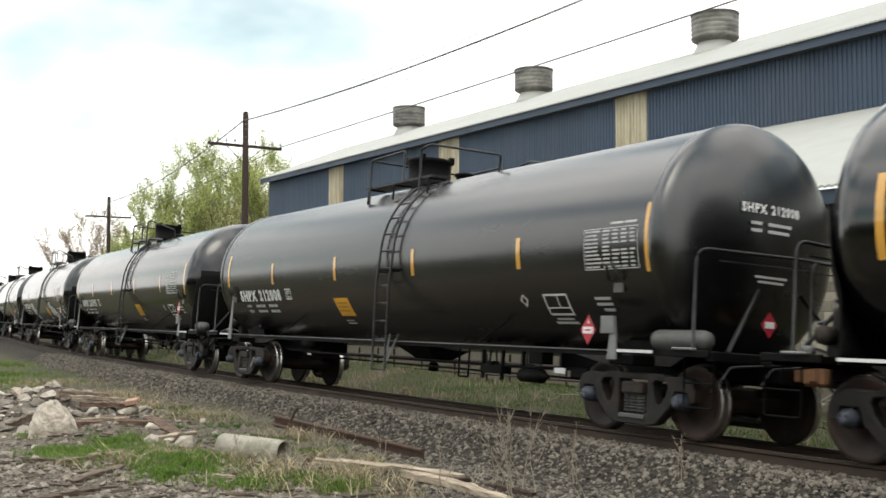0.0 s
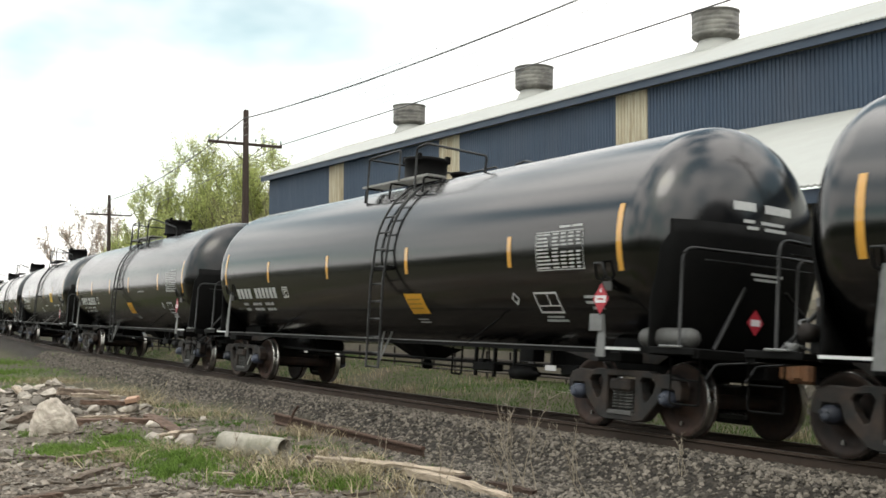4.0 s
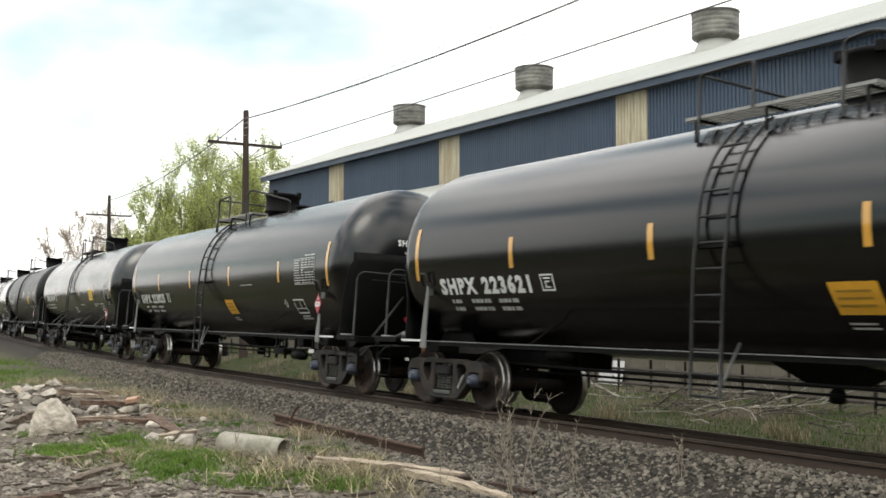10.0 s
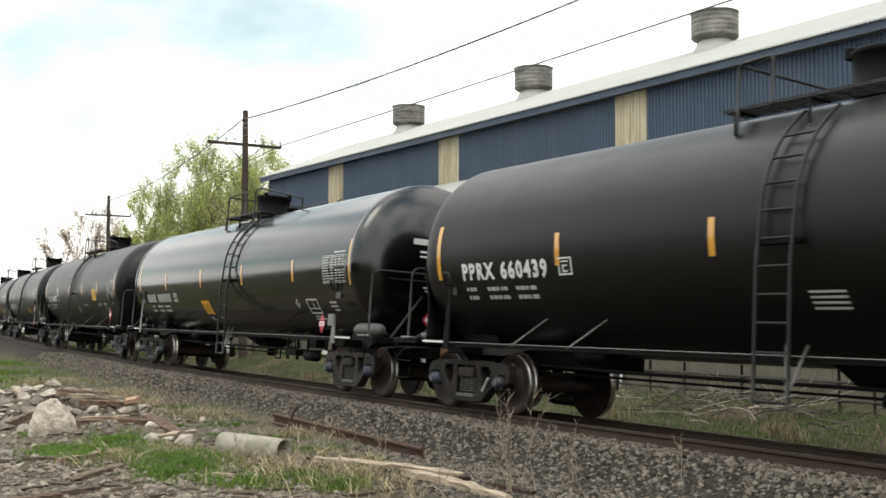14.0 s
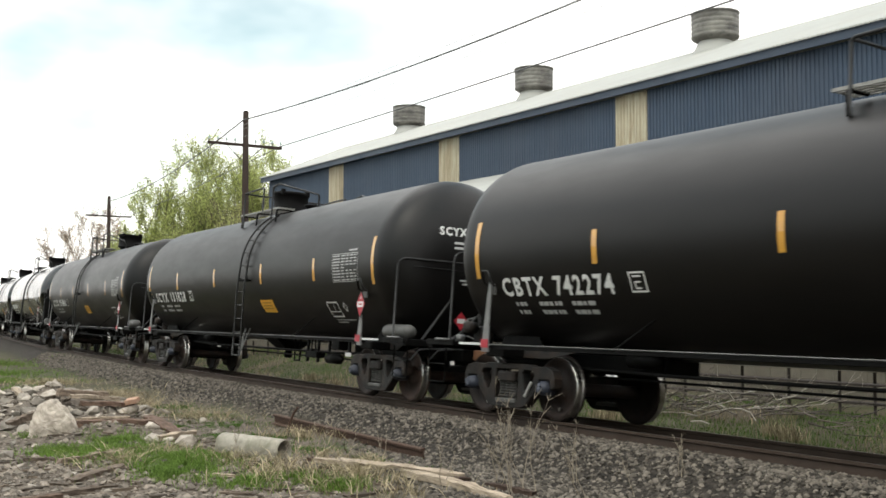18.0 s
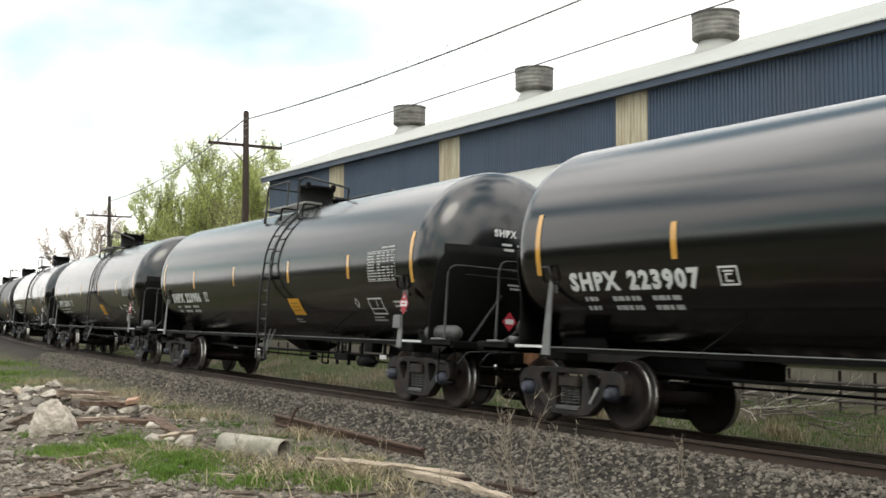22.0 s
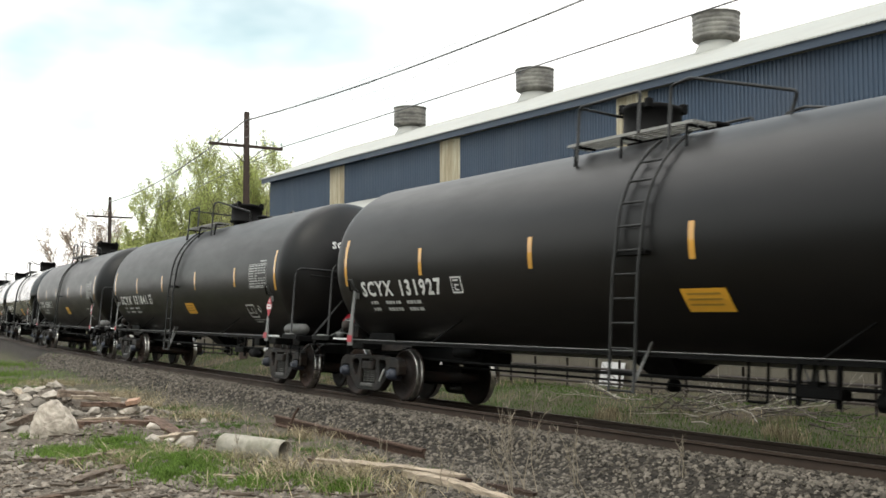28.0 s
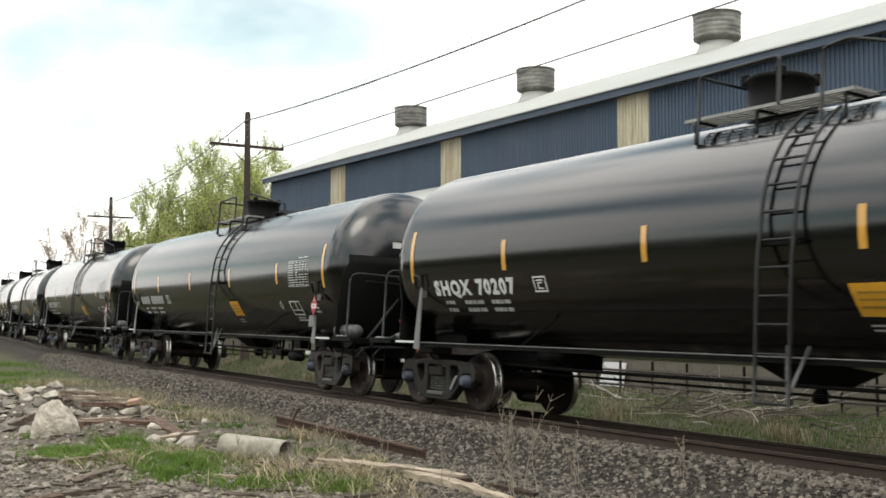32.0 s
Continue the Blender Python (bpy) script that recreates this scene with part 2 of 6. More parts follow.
    "bark": material("grey_brown_bark", (0.15, 0.125, 0.095), 0.9, var=(0.1, 0.082, 0.062), scale=8, bump=0.4),
    "leaf": material("fresh_spring_leaf", (0.45, 0.49, 0.19), 0.7, spec=0.2, var=(0.37, 0.4, 0.15), scale=1.2, per="island"),
    "leaf_pale": material("pale_budding_leaf", (0.42, 0.43, 0.18), 0.7, spec=0.2, var=(0.34, 0.34, 0.14), scale=1.2, per="island"),
    "bud": material("tan_budding_twig", (0.42, 0.33, 0.25), 0.8, var=(0.32, 0.25, 0.18), scale=2, per="island"),
    "grass": material("green_spring_grass", (0.11, 0.185, 0.034), 0.75, spec=0.2, var=(0.12, 0.165, 0.04), scale=1.5, per="island"),
    "straw": material("dry_straw_grass", (0.3, 0.25, 0.16), 0.85, spec=0.2, var=(0.15, 0.125, 0.078), scale=2.0, per="island"),
    "verge": material("olive_verge_grass", (0.05, 0.115, 0.016), 0.8, spec=0.2, var=(0.1, 0.125, 0.03), scale=0.8, per="island"),
    "stalk": material("dry_weed_stalk", (0.2, 0.165, 0.12), 0.85, var=(0.12, 0.1, 0.075), scale=8),
    # dark surface for the unseen bank added behind the viewer
    "wood_edge": material("dark_bank_surface", (0.035, 0.045, 0.018), 0.9, spec=0.1, var=(0.02, 0.018, 0.012), scale=0.8, bump=1.0, bump_scale=2.0),
    "white_branch": material("peeled_white_branch", (0.4, 0.37, 0.32), 0.8, var=(0.25, 0.22, 0.18), scale=6, bump=0.2),
    "branch": material("grey_dead_branch", (0.1, 0.085, 0.07), 0.85, var=(0.07, 0.058, 0.047), scale=6, bump=0.3, per="object"),
}


for key in ("leaf", "leaf_pale", "grass", "verge"):
    let_light_through(M[key], 0.5)


# ---- mesh helpers ----
def mesh_of(bm, name, mat, smooth=False):
    me = bpy.data.meshes.new(name)
    bm.normal_update()
    bm.to_mesh(me)
    bm.free()
    for m in (mat if isinstance(mat, (list, tuple)) else [mat]):
        me.materials.append(M[m])
    if smooth:
        me.shade_smooth()
    return me


def part(name, bm, mat, parent=None, label="", smooth=False):
    ob = new(name, mesh_of(bm, name, mat, smooth) if isinstance(bm, bmesh.types.BMesh) else bm)
    if parent is not None:
        ob.parent = parent
    if label:
        ob["label"] = label
    return ob


def thing(name, at=None, label="", category="", group="", kind=""):
    ob = new(name)
    ob.empty_display_size = 0.2
    if at is not None:
        ob.matrix_basis = at
    return tagged(ob, label, category, group, kind)


def B(bm, x0, x1, y0, y1, z0, z1, bevel=0.0, m=None, mi=0):
    """A box between the given bounds, its edges broken by bevel."""
    r = bmesh.ops.create_cube(bm, size=1.0)
    vs = r["verts"]
    for v in vs:
        v.co = Vector(((x0 + x1) / 2 + v.co.x * (x1 - x0), (y0 + y1) / 2 + v.co.y * (y1 - y0), (z0 + z1) / 2 + v.co.z * (z1 - z0)))
        if m is not None:
            v.co = m @ v.co
    fs = list({f for v in vs for f in v.link_faces})
    for f in fs:
        f.material_index = mi
    if bevel:
        es = list({e for v in vs for e in v.link_edges})
        bmesh.ops.bevel(bm, geom=es, offset=bevel, segments=1, affect="EDGES", clamp_overlap=True)
    return bm


def box(x0, x1, y0, y1, z0, z1, bevel=0.0, m=None):
    return B(bmesh.new(), x0, x1, y0, y1, z0, z1, bevel, m)


def tube(bm, pts, r, n=8, mi=0, caps=True):
    """A round bar along a line of points; r: one radius or one for each point."""
    pts = [Vector(q) for q in pts]
    rs = r if isinstance(r, (list, tuple)) else [r] * len(pts)
    rings = []
    up = Vector((0.123, 0.456, 0.881))
    for i, q in enumerate(pts):
        d = (pts[min(i + 1, len(pts) - 1)] - pts[max(i - 1, 0)]).normalized()
        a = d.cross(up)
        if a.length < 0.1:
            a = d.cross(Vector((1, 0, 0)))
        a.normalize()
        b = d.cross(a)
        rings.append([bm.verts.new(q + rs[i] * (math.cos(2 * math.pi * k / n) * a + math.sin(2 * math.pi * k / n) * b)) for k in range(n)])
    for A, C in zip(rings, rings[1:]):
        for k in range(n):
            f = bm.faces.new((A[k], A[(k + 1) % n], C[(k + 1) % n], C[k]))
            f.material_index, f.smooth = mi, True
    if caps:
        bm.faces.new(rings[0]).material_index = mi
        bm.faces.new(rings[-1][::-1]).material_index = mi
    return bm


def bar(pts, r, n=8):
    return tube(bmesh.new(), pts, r, n)


def rounded(pts, radius, steps=4):
    """The line through pts with its corners rounded."""
    pts = [Vector(q) for q in pts]
    out = [pts[0]]
    for a, b, c in zip(pts, pts[1:], pts[2:]):
        r = min(radius, (a - b).length / 2.1, (c - b).length / 2.1)
        p, q = b + (a - b).normalized() * r, b + (c - b).normalized() * r
        out += [(p * (1 - t) * (1 - t) + b * 2 * t * (1 - t) + q * t * t) for t in [k / steps for k in range(steps + 1)]]
    return out + [pts[-1]]


def spin(bm, profile, axis="x", n=24, mi=0, at=(0, 0, 0), smooth=True):
    """A turned body; profile: (along the axis, radius)."""
    rings = []
    for a, r in profile:
        ring = []
        for k in range(n):
            c, s = math.cos(2 * math.pi * k / n) * r, math.sin(2 * math.pi * k / n) * r
            co = {"x": (a, c, s), "y": (c, a, s), "z": (c, s, a)}[axis]
            ring.append(bm.verts.new(Vector(co) + Vector(at)))
        rings.append(ring)
    for i, (A, C) in enumerate(zip(rings, rings[1:])):
        for k in range(n):
            f = bm.faces.new((A[k], C[k], C[(k + 1) % n], A[(k + 1) % n]))
            f.material_index, f.smooth = (mi[i] if isinstance(mi, (list, tuple)) else mi), smooth
    for ring in (rings[0], rings[-1]):
        try:
            bm.faces.new(ring)
        except ValueError:
            pass
    bmesh.ops.recalc_face_normals(bm, faces=bm.faces[:])
    return bm


def slab(outline, thick, axis="y", holes=()):
    """A plate cut to an outline (x, z), holes through it, from -thick/2 to thick/2 on y."""
    bm = bmesh.new()
    loops = []
    for loop in (outline, *holes):
        vs = [bm.verts.new((x, -thick / 2, z)) for x, z in loop]
        loops.append([bm.edges.new((vs[i], vs[(i + 1) % len(vs)])) for i in range(len(vs))])
    bmesh.ops.triangle_fill(bm, edges=[e for lp in loops for e in lp], use_beauty=True)
    r = bmesh.ops.extrude_face_region(bm, geom=bm.faces[:])
    for v in [g for g in r["geom"] if isinstance(g, bmesh.types.BMVert)]:
        v.co.y += thick
    bmesh.ops.recalc_face_normals(bm, faces=bm.faces[:])
    return bm


def lettering(body, size, squeeze=1.0, weight=0.016):
    """Mesh arrays of a line of writing in the built-in font: x to the right, z up."""
    cu = bpy.data.curves.new("writing", "FONT")
    cu.body, cu.size, cu.resolution_u, cu.offset = body, size, 2, weight * size / 0.4
    cu.space_character, cu.space_word = 1.22, 1.35
    ob = bpy.data.objects.new("writing", cu)
    me = bpy.data.meshes.new_from_object(ob)
    bpy.data.objects.remove(ob)
    co = np.empty(len(me.vertices) * 3, np.float32)
    me.vertices.foreach_get("co", co)
    co = co.reshape(-1, 3)
    faces = [tuple(q.vertices) for q in me.polygons]
    bpy.data.meshes.remove(me)
    return co[:, 0] * squeeze, co[:, 1], faces


# ---- the railway line: near rail at height 0, the line bends away from the camera and is banked ----
BANK = math.atan(0.1086 / 1.5)
BEND_END, BEND_START = -66.0, 25.0


def line_y(x):
    """The y of the track's centre line."""
    c = min(BEND_START, max(BEND_END, x))
    return 10.5305 + 0.00097 * c * c + 2 * 0.00097 * c * (x - c)


def line_slope(x):
    return 2 * 0.00097 * min(BEND_START, max(x, BEND_END))


def on_line(x, lat, z):
    """A place beside the line: lat metres to its far side and z above the plane of its rails."""
    s = line_slope(x)
    n = math.hypot(1, s)
    y2 = (lat + 0.75) * math.cos(BANK) + z * math.sin(BANK) - 0.75
    z2 = z * math.cos(BANK) - (lat + 0.75) * math.sin(BANK)
    return Vector((x - y2 * s / n, line_y(x) + y2 / n, z2))


def ease(a, b, x):
    t = min(1, max(0, (x - a) / (b - a)))
    return t * t * (3 - 2 * t)


def ground_z(x, y):
    """The height of the ground."""
    d = (y - line_y(x)) / math.hypot(1, line_slope(x))
    n1 = noise.noise((x * 0.35, y * 0.35, 0.0)) * 0.05 + noise.noise((x * 1.7, y * 1.7, 3.0)) * 0.018
    heap = 0.3 * math.exp(-(((x + 23.5) / 3.4) ** 2 + ((y - 5.7) / 1.0) ** 2)) + 0.12 * math.exp(-(((x + 18.6) / 1.6) ** 2 + ((y - 5.1) / 0.9) ** 2))
    if d < 0:
        bed = -0.155 - 0.07 * (d + 0.75)
        low = -0.43 + n1 + heap * (1 + 1.5 * noise.noise((x * 1.1, y * 1.1, 9.0)))
        return bed + (low - bed) * ease(-1.55, -2.5, d) + n1 * 0.2
    bed = -0.19 - 0.07 * (d + 0.75)
    far = -0.5 + n1 + (0.27 + 0.3 * ease(-23, -33, x)) * ease(2.4, 6.0, d)
    return bed + (far - bed) * ease(1.5, 2.3, d) + n1 * 0.2


def gravel_share(x, y):
    """How much of the ground is stone ballast here, 0 to 1."""
    d = (y - line_y(x)) / math.hypot(1, line_slope(x))
    w = noise.noise((x * 0.5, y * 0.5, 7.0)) * 0.35
    reach = 2.35 + 2.2 * ease(-16.5, -9.5, x)
    if d < 0:
        return 1 - ease(reach - 0.25, reach + 0.35, -d + w)
    return 1 - ease(1.7, 2.2, d + w)


def graded(lo, hi, fine_lo, fine_hi, step, grow=1.22):
    v = list(np.arange(fine_lo, fine_hi + 1e-6, step))
    s, a = step, fine_hi
    while a < hi:
        s *= grow
        a += s
        v.append(a)
    s, a = step, fine_lo
    while a > lo:
        s *= grow
        a -= s
        v.insert(0, a)
    return v


def build_ground():
    xs, ys = graded(-2500, 2500, -48, 2, 0.3), graded(-2500, 2500, 1.5, 19, 0.22)
    verts = [(x, y, ground_z(x, y) if -660 < x < 500 and abs(y - line_y(x)) < 40 else -0.46) for y in ys for x in xs]
    w = len(xs)
    faces = [(j * w + i, j * w + i + 1, (j + 1) * w + i + 1, (j + 1) * w + i) for j in range(len(ys) - 1) for i in range(w - 1)]
    me = bpy.data.meshes.new("ground")
    me.from_pydata(verts, [], faces)
    g = me.attributes.new("gravel", "FLOAT", "POINT")
    g.data.foreach_set("value", [gravel_share(x, y) for y in ys for x in xs])
    r = me.attributes.new("rubble", "FLOAT", "POINT")
    r.data.foreach_set("value", [rubble_share(x, y) for y in ys for x in xs])
    me.shade_smooth()
    m = bpy.data.materials.new("ground_gravel_and_turf")
    m.use_nodes = True
    n, l = m.node_tree.nodes, m.node_tree.links
    b = n["Principled BSDF"]
    b.inputs["Roughness"].default_value, b.inputs["Specular IOR Level"].default_value = 0.95, 0.2
    geo = n.new("ShaderNodeNewGeometry").outputs["Position"]

    def tex(scale, lo, hi, detail=6):
        t = n.new("ShaderNodeTexNoise")
        t.inputs["Scale"].default_value, t.inputs["Detail"].default_value = scale, detail
        l.new(geo, t.inputs["Vector"])
        q = n.new("ShaderNodeMapRange")
        q.inputs["From Min"].default_value, q.inputs["From Max"].default_value = lo, hi
        l.new(t.outputs["Fac"], q.inputs["Value"])
        return q.outputs["Result"]

    def mix(f, a, c):
        x = n.new("ShaderNodeMix")
        x.data_type = "RGBA"
        l.new(f, x.inputs["Factor"])
        for key, q in (("A", a), ("B", c)):
            if isinstance(q, tuple):
                x.inputs[key].default_value = (*q, 1)
            else:
                l.new(q, x.inputs[key])
        return x.outputs["Result"]

    def attr(name):
        a = n.new("ShaderNodeAttribute")
        a.attribute_name = name
        return a.outputs["Fac"]

    vor = n.new("ShaderNodeTexVoronoi")
    vor.inputs["Scale"].default_value = 17.0
    l.new(geo, vor.inputs["Vector"])
    stones = mix(tex(14, 0.3, 0.7), (0.015, 0.0125, 0.01), (0.045, 0.038, 0.031))
    cell = n.new("ShaderNodeMix")
    cell.data_type, cell.blend_type = "RGBA", "MULTIPLY"
    cell.inputs["Factor"].default_value = 0.75
    rgb = n.new("ShaderNodeSeparateColor")
    l.new(vor.outputs["Color"], rgb.inputs["Color"])
    grey = n.new("ShaderNodeMapRange")
    grey.inputs["To Min"].default_value, grey.inputs["To Max"].default_value = 0.45, 1.35
    l.new(rgb.outputs["Red"], grey.inputs["Value"])
    l.new(stones, cell.inputs["A"])
    l.new(grey.outputs["Result"], cell.inputs["B"])
    turf = mix(tex(0.55, 0.42, 0.6), (0.06, 0.05, 0.03), (0.035, 0.055, 0.012))
    turf = mix(tex(7, 0.35, 0.7), turf, (0.06, 0.05, 0.032))
    dirt = mix(tex(9, 0.35, 0.65), (0.052, 0.041, 0.031), (0.145, 0.12, 0.096))
    col = mix(attr("rubble"), turf, dirt)
    col = mix(attr("gravel"), col, cell.outputs["Result"])
    l.new(col, b.inputs["Base Color"])
    bp = n.new("ShaderNodeBump")
    bp.inputs["Strength"].default_value, bp.inputs["Distance"].default_value = 0.7, 0.03
    l.new(vor.outputs["Distance"], bp.inputs["Height"])
    bp.invert = True
    l.new(bp.outputs["Normal"], b.inputs["Normal"])
    me.materials.append(m)
    tagged(new("ground", me), "rough trackside ground of gravel, dirt and patchy spring grass", "ground", kind="structure")


def rubble_share(x, y):
    """Bare dirt and rubble of the tip beside the line."""
    a = 1 - ease(2.6, 5.0, math.hypot((x + 20.5) * 0.38, y - 4.6))
    c = 1 - ease(1.2, 3.0, math.hypot((x + 12.3) * 0.7, y - 3.6))
    return min(1, max(a, c) + 0.15 + 0.5 * noise.noise((x * 0.8, y * 0.8, 11.0)))


build_ground()


def unseen_bank():
    """Unseen dark bank added behind the viewer, closing the place and darkening tank reflections."""
    bm, cols = bmesh.new(), []
    for i in range(111):
        x = -150 + 2 * i
        h = 6.5 + 2.6 * noise.noise((x * 0.16, 1.0, 0.0)) + 1.2 * noise.noise((x * 0.6, 4.0, 0.0))
        f = -27 + 2.0 * noise.noise((x * 0.2, 7.0, 0.0))
        cols.append([bm.verts.new((x, y, z)) for y, z in ((f, -0.7), (f - 0.6, h * 0.4), (f - 1.2, h * 0.8), (f - 3, h), (f - 9, h * 0.9), (f - 9, -0.7))])
    for A, C in zip(cols, cols[1:]):
        for k in range(6):
            bm.faces.new((A[k], A[(k + 1) % 6], C[(k + 1) % 6], C[k]))
    bm.faces.new(cols[0])
    bm.faces.new(cols[-1])
    bmesh.ops.recalc_face_normals(bm, faces=bm.faces[:])
    tagged(part("backdrop", bm, "wood_edge"), "unseen dark bank added behind the viewer to darken reflections", "trees", kind="structure")


unseen_bank()

# rails, sleepers and spikes
RAIL_PROFILE = [(-0.07, -0.171), (0.07, -0.171), (0.07, -0.158), (0.012, -0.14), (0.009, -0.05), (0.036, -0.036), (0.036, -0.008),
                (0.026, 0.0), (-0.026, 0.0), (-0.036, -0.008), (-0.036, -0.036), (-0.009, -0.05), (-0.012, -0.14), (-0.07, -0.158)]


def rail_mesh(place, xs):
    bm = bmesh.new()
    rings = [[bm.verts.new(place(x, a, z)) for a, z in RAIL_PROFILE] for x in xs]
    k = len(RAIL_PROFILE)
    for A, C in zip(rings, rings[1:]):
        for i in range(k):
            f = bm.faces.new((A[i], A[(i + 1) % k], C[(i + 1) % k], C[i]))
            f.material_index = 1 if i == 7 else 0
    bm.faces.new(rings[0])
    bm.faces.new(rings[-1])
    bmesh.ops.recalc_face_normals(bm, faces=bm.faces[:])
    return bm


track = thing("railway_track", label="banked railway line of rusty steel rails on wooden sleepers in ballast", category="railway track", kind="structure")
xs_rail = [-660 + 12 * i for i in range(47)] + [-96 + 2 * i for i in range(68)] + [40 + 12 * i for i in range(40)]
for lat in (-0.7535, 0.7535):
    part("rail", rail_mesh(lambda x, a, z, q=lat: on_line(x, q + a, z), xs_rail), ["rail_steel", "rail_head"], track)
tie_me = mesh_of(box(-0.11, 0.11, -1.3, 1.3, -0.36, -0.178, 0.012), "sleeper", "tie")
for i in range(170):
    x = 14 - 0.52 * i + random.uniform(-0.03, 0.03)
    o = part("sleeper", tie_me, None, track)
    c = on_line(x, 0, 0)
    o.matrix_basis = Matrix.Translation(c) @ Matrix.Rotation(math.atan(line_slope(x)) + random.uniform(-0.015, 0.015), 4, "Z") @ Matrix.Rotation(-BANK, 4, "X")


# ---- the long shed across the line ----
SHED_X0, SHED_X1 = -63.8, 24.0
LOW_Y, HIGH_Y, RIDGE_Y = 18.7, 28.0, 33.4
EAVE_Z, LOW_TOP, HIGH_TOP, RIDGE_Z = 4.12, 7.56, 9.92, 12.45
shed = thing("industrial_shed", label="long blue corrugated steel shed with pale roofs and roof vents", category="industrial building")


def ribbed(x0, x1, z0, z1, y, pitch=0.17, depth=0.04):
    """A corrugated sheet facing the line."""
    bm = bmesh.new()
    n = max(2, round((x1 - x0) / pitch))
    p = (x1 - x0) / n
    xs = []
    for i in range(n):
        a = x0 + i * p
        xs += [(a, 0), (a + 0.36 * p, 0), (a + 0.5 * p, depth), (a + 0.86 * p, depth)]
    xs.append((x1, 0))
    lo = [bm.verts.new((a, y - h, z0)) for a, h in xs]
    hi = [bm.verts.new((a, y - h, z1)) for a, h in xs]
    lb = [bm.verts.new((a, y + 0.03, z0)) for a, h in xs]
    hb = [bm.verts.new((a, y + 0.03, z1)) for a, h in xs]
    for i in range(len(xs) - 1):
        bm.faces.new((lo[i], lo[i + 1], hi[i + 1], hi[i]))
        bm.faces.new((hb[i], hb[i + 1], lb[i + 1], lb[i]))
        bm.faces.new((hi[i], hi[i + 1], hb[i + 1], hb[i]))
        bm.faces.new((lb[i], lb[i + 1], lo[i + 1], lo[i]))
    bm.faces.new((lo[0], hi[0], hb[0], lb[0]))
    bm.faces.new((lb[-1], hb[-1], hi[-1], lo[-1]))
    return bm


panels = [(c - 0.86, c + 0.86) for c in (-54.65, -43.15, -30.67, -18.4, -6.2, 6.0, 18.2)]
edges = [SHED_X0] + [v for pr in panels for v in pr] + [SHED_X1]
for i in range(0, len(edges) - 1):
    a, b = edges[i], edges[i + 1]
    if i % 2:
        part("skylight_panel", ribbed(a, b, LOW_TOP - 0.1, HIGH_TOP - 0.16, HIGH_Y - 0.02), "skylight", shed, "yellowed streaky translucent wall panel")
    else:
        k = max(1, round((b - a) / 5.2))
        for j in range(k):
            part("wall_sheet", ribbed(a + (b - a) * j / k, a + (b - a) * (j + 1) / k, LOW_TOP - 0.1, HIGH_TOP - 0.16, HIGH_Y), "blue_wall", shed)
part("fascia", box(SHED_X0 - 0.4, SHED_X1, HIGH_Y - 0.42, HIGH_Y - 0.36, HIGH_TOP - 0.2, HIGH_TOP + 0.1, 0.01), "blue_trim", shed)
part("soffit", box(SHED_X0 - 0.4, SHED_X1, HIGH_Y - 0.36, HIGH_Y + 0.06, HIGH_TOP - 0.06, HIGH_TOP - 0.02), "blue_trim", shed)


def roof_slope(x0, x1, y0, z0, y1, z1, pitch=0.17, depth=0.03, thick=0.05):
    """A corrugated roof sheet with ribs that run from the eave to the ridge."""
    bm = bmesh.new()
    n = round((x1 - x0) / pitch)
    p = (x1 - x0) / n
    prof = []
    for i in range(n):
        a = x0 + i * p
        prof += [(a, 0), (a + 0.5 * p, depth)]
    prof.append((x1, 0))
    A = [bm.verts.new((a, y0, z0 + h)) for a, h in prof]
    C = [bm.verts.new((a, y1, z1 + h)) for a, h in prof]
    A2 = [bm.verts.new((a, y0, z0 + h - thick)) for a, h in prof]
    C2 = [bm.verts.new((a, y1, z1 + h - thick)) for a, h in prof]
    for i in range(len(prof) - 1):
        for q in ((A[i], A[i + 1], C[i + 1], C[i]), (C2[i], C2[i + 1], A2[i + 1], A2[i]), (A2[i], A2[i + 1], A[i + 1], A[i])):
            bm.faces.new(q)
    bm.faces.new((A[0], C[0], C2[0], A2[0]))
    bm.faces.new((A2[-1], C2[-1], C[-1], A[-1]))
    return bm


part("roof", roof_slope(SHED_X0 - 0.45, SHED_X1, HIGH_Y - 0.5, HIGH_TOP + 0.11, RIDGE_Y, RIDGE_Z), "roof_sheet", shed, "pale galvanised upper roof")
part("roof", roof_slope(SHED_X0 - 0.45, SHED_X1, RIDGE_Y + (RIDGE_Y - HIGH_Y), HIGH_TOP, RIDGE_Y, RIDGE_Z, 0.6), "roof_sheet", shed)
part("lean_to_roof", roof_slope(SHED_X0 + 0.2, SHED_X1, LOW_Y - 0.35, EAVE_Z, HIGH_Y + 0.02, LOW_TOP + 0.06), "roof_sheet", shed, "pale galvanised lower roof with wavy eave")
bm = bmesh.new()
gz = [(HIGH_Y, -0.5), (HIGH_Y, HIGH_TOP), (RIDGE_Y, RIDGE_Z - 0.08), (2 * RIDGE_Y - HIGH_Y, HIGH_TOP), (2 * RIDGE_Y - HIGH_Y, -0.5)]
L = [bm.verts.new((SHED_X0, y, z)) for y, z in gz]
R = [bm.verts.new((SHED_X0 + 0.12, y, z)) for y, z in gz]
bm.faces.new(L)
bm.faces.new(R[::-1])
for i in range(5):
    bm.faces.new((L[i], R[i], R[(i + 1) % 5], L[(i + 1) % 5]))
bmesh.ops.recalc_face_normals(bm, faces=bm.faces[:])
part("gable_wall", bm, "blue_wall", shed)
part("eave_fascia", box(SHED_X0 + 0.2, SHED_X1, LOW_Y - 0.26, LOW_Y - 0.2, EAVE_Z - 0.36, EAVE_Z - 0.055, 0.008), "blue_trim", shed, "blue painted fascia under the eave")
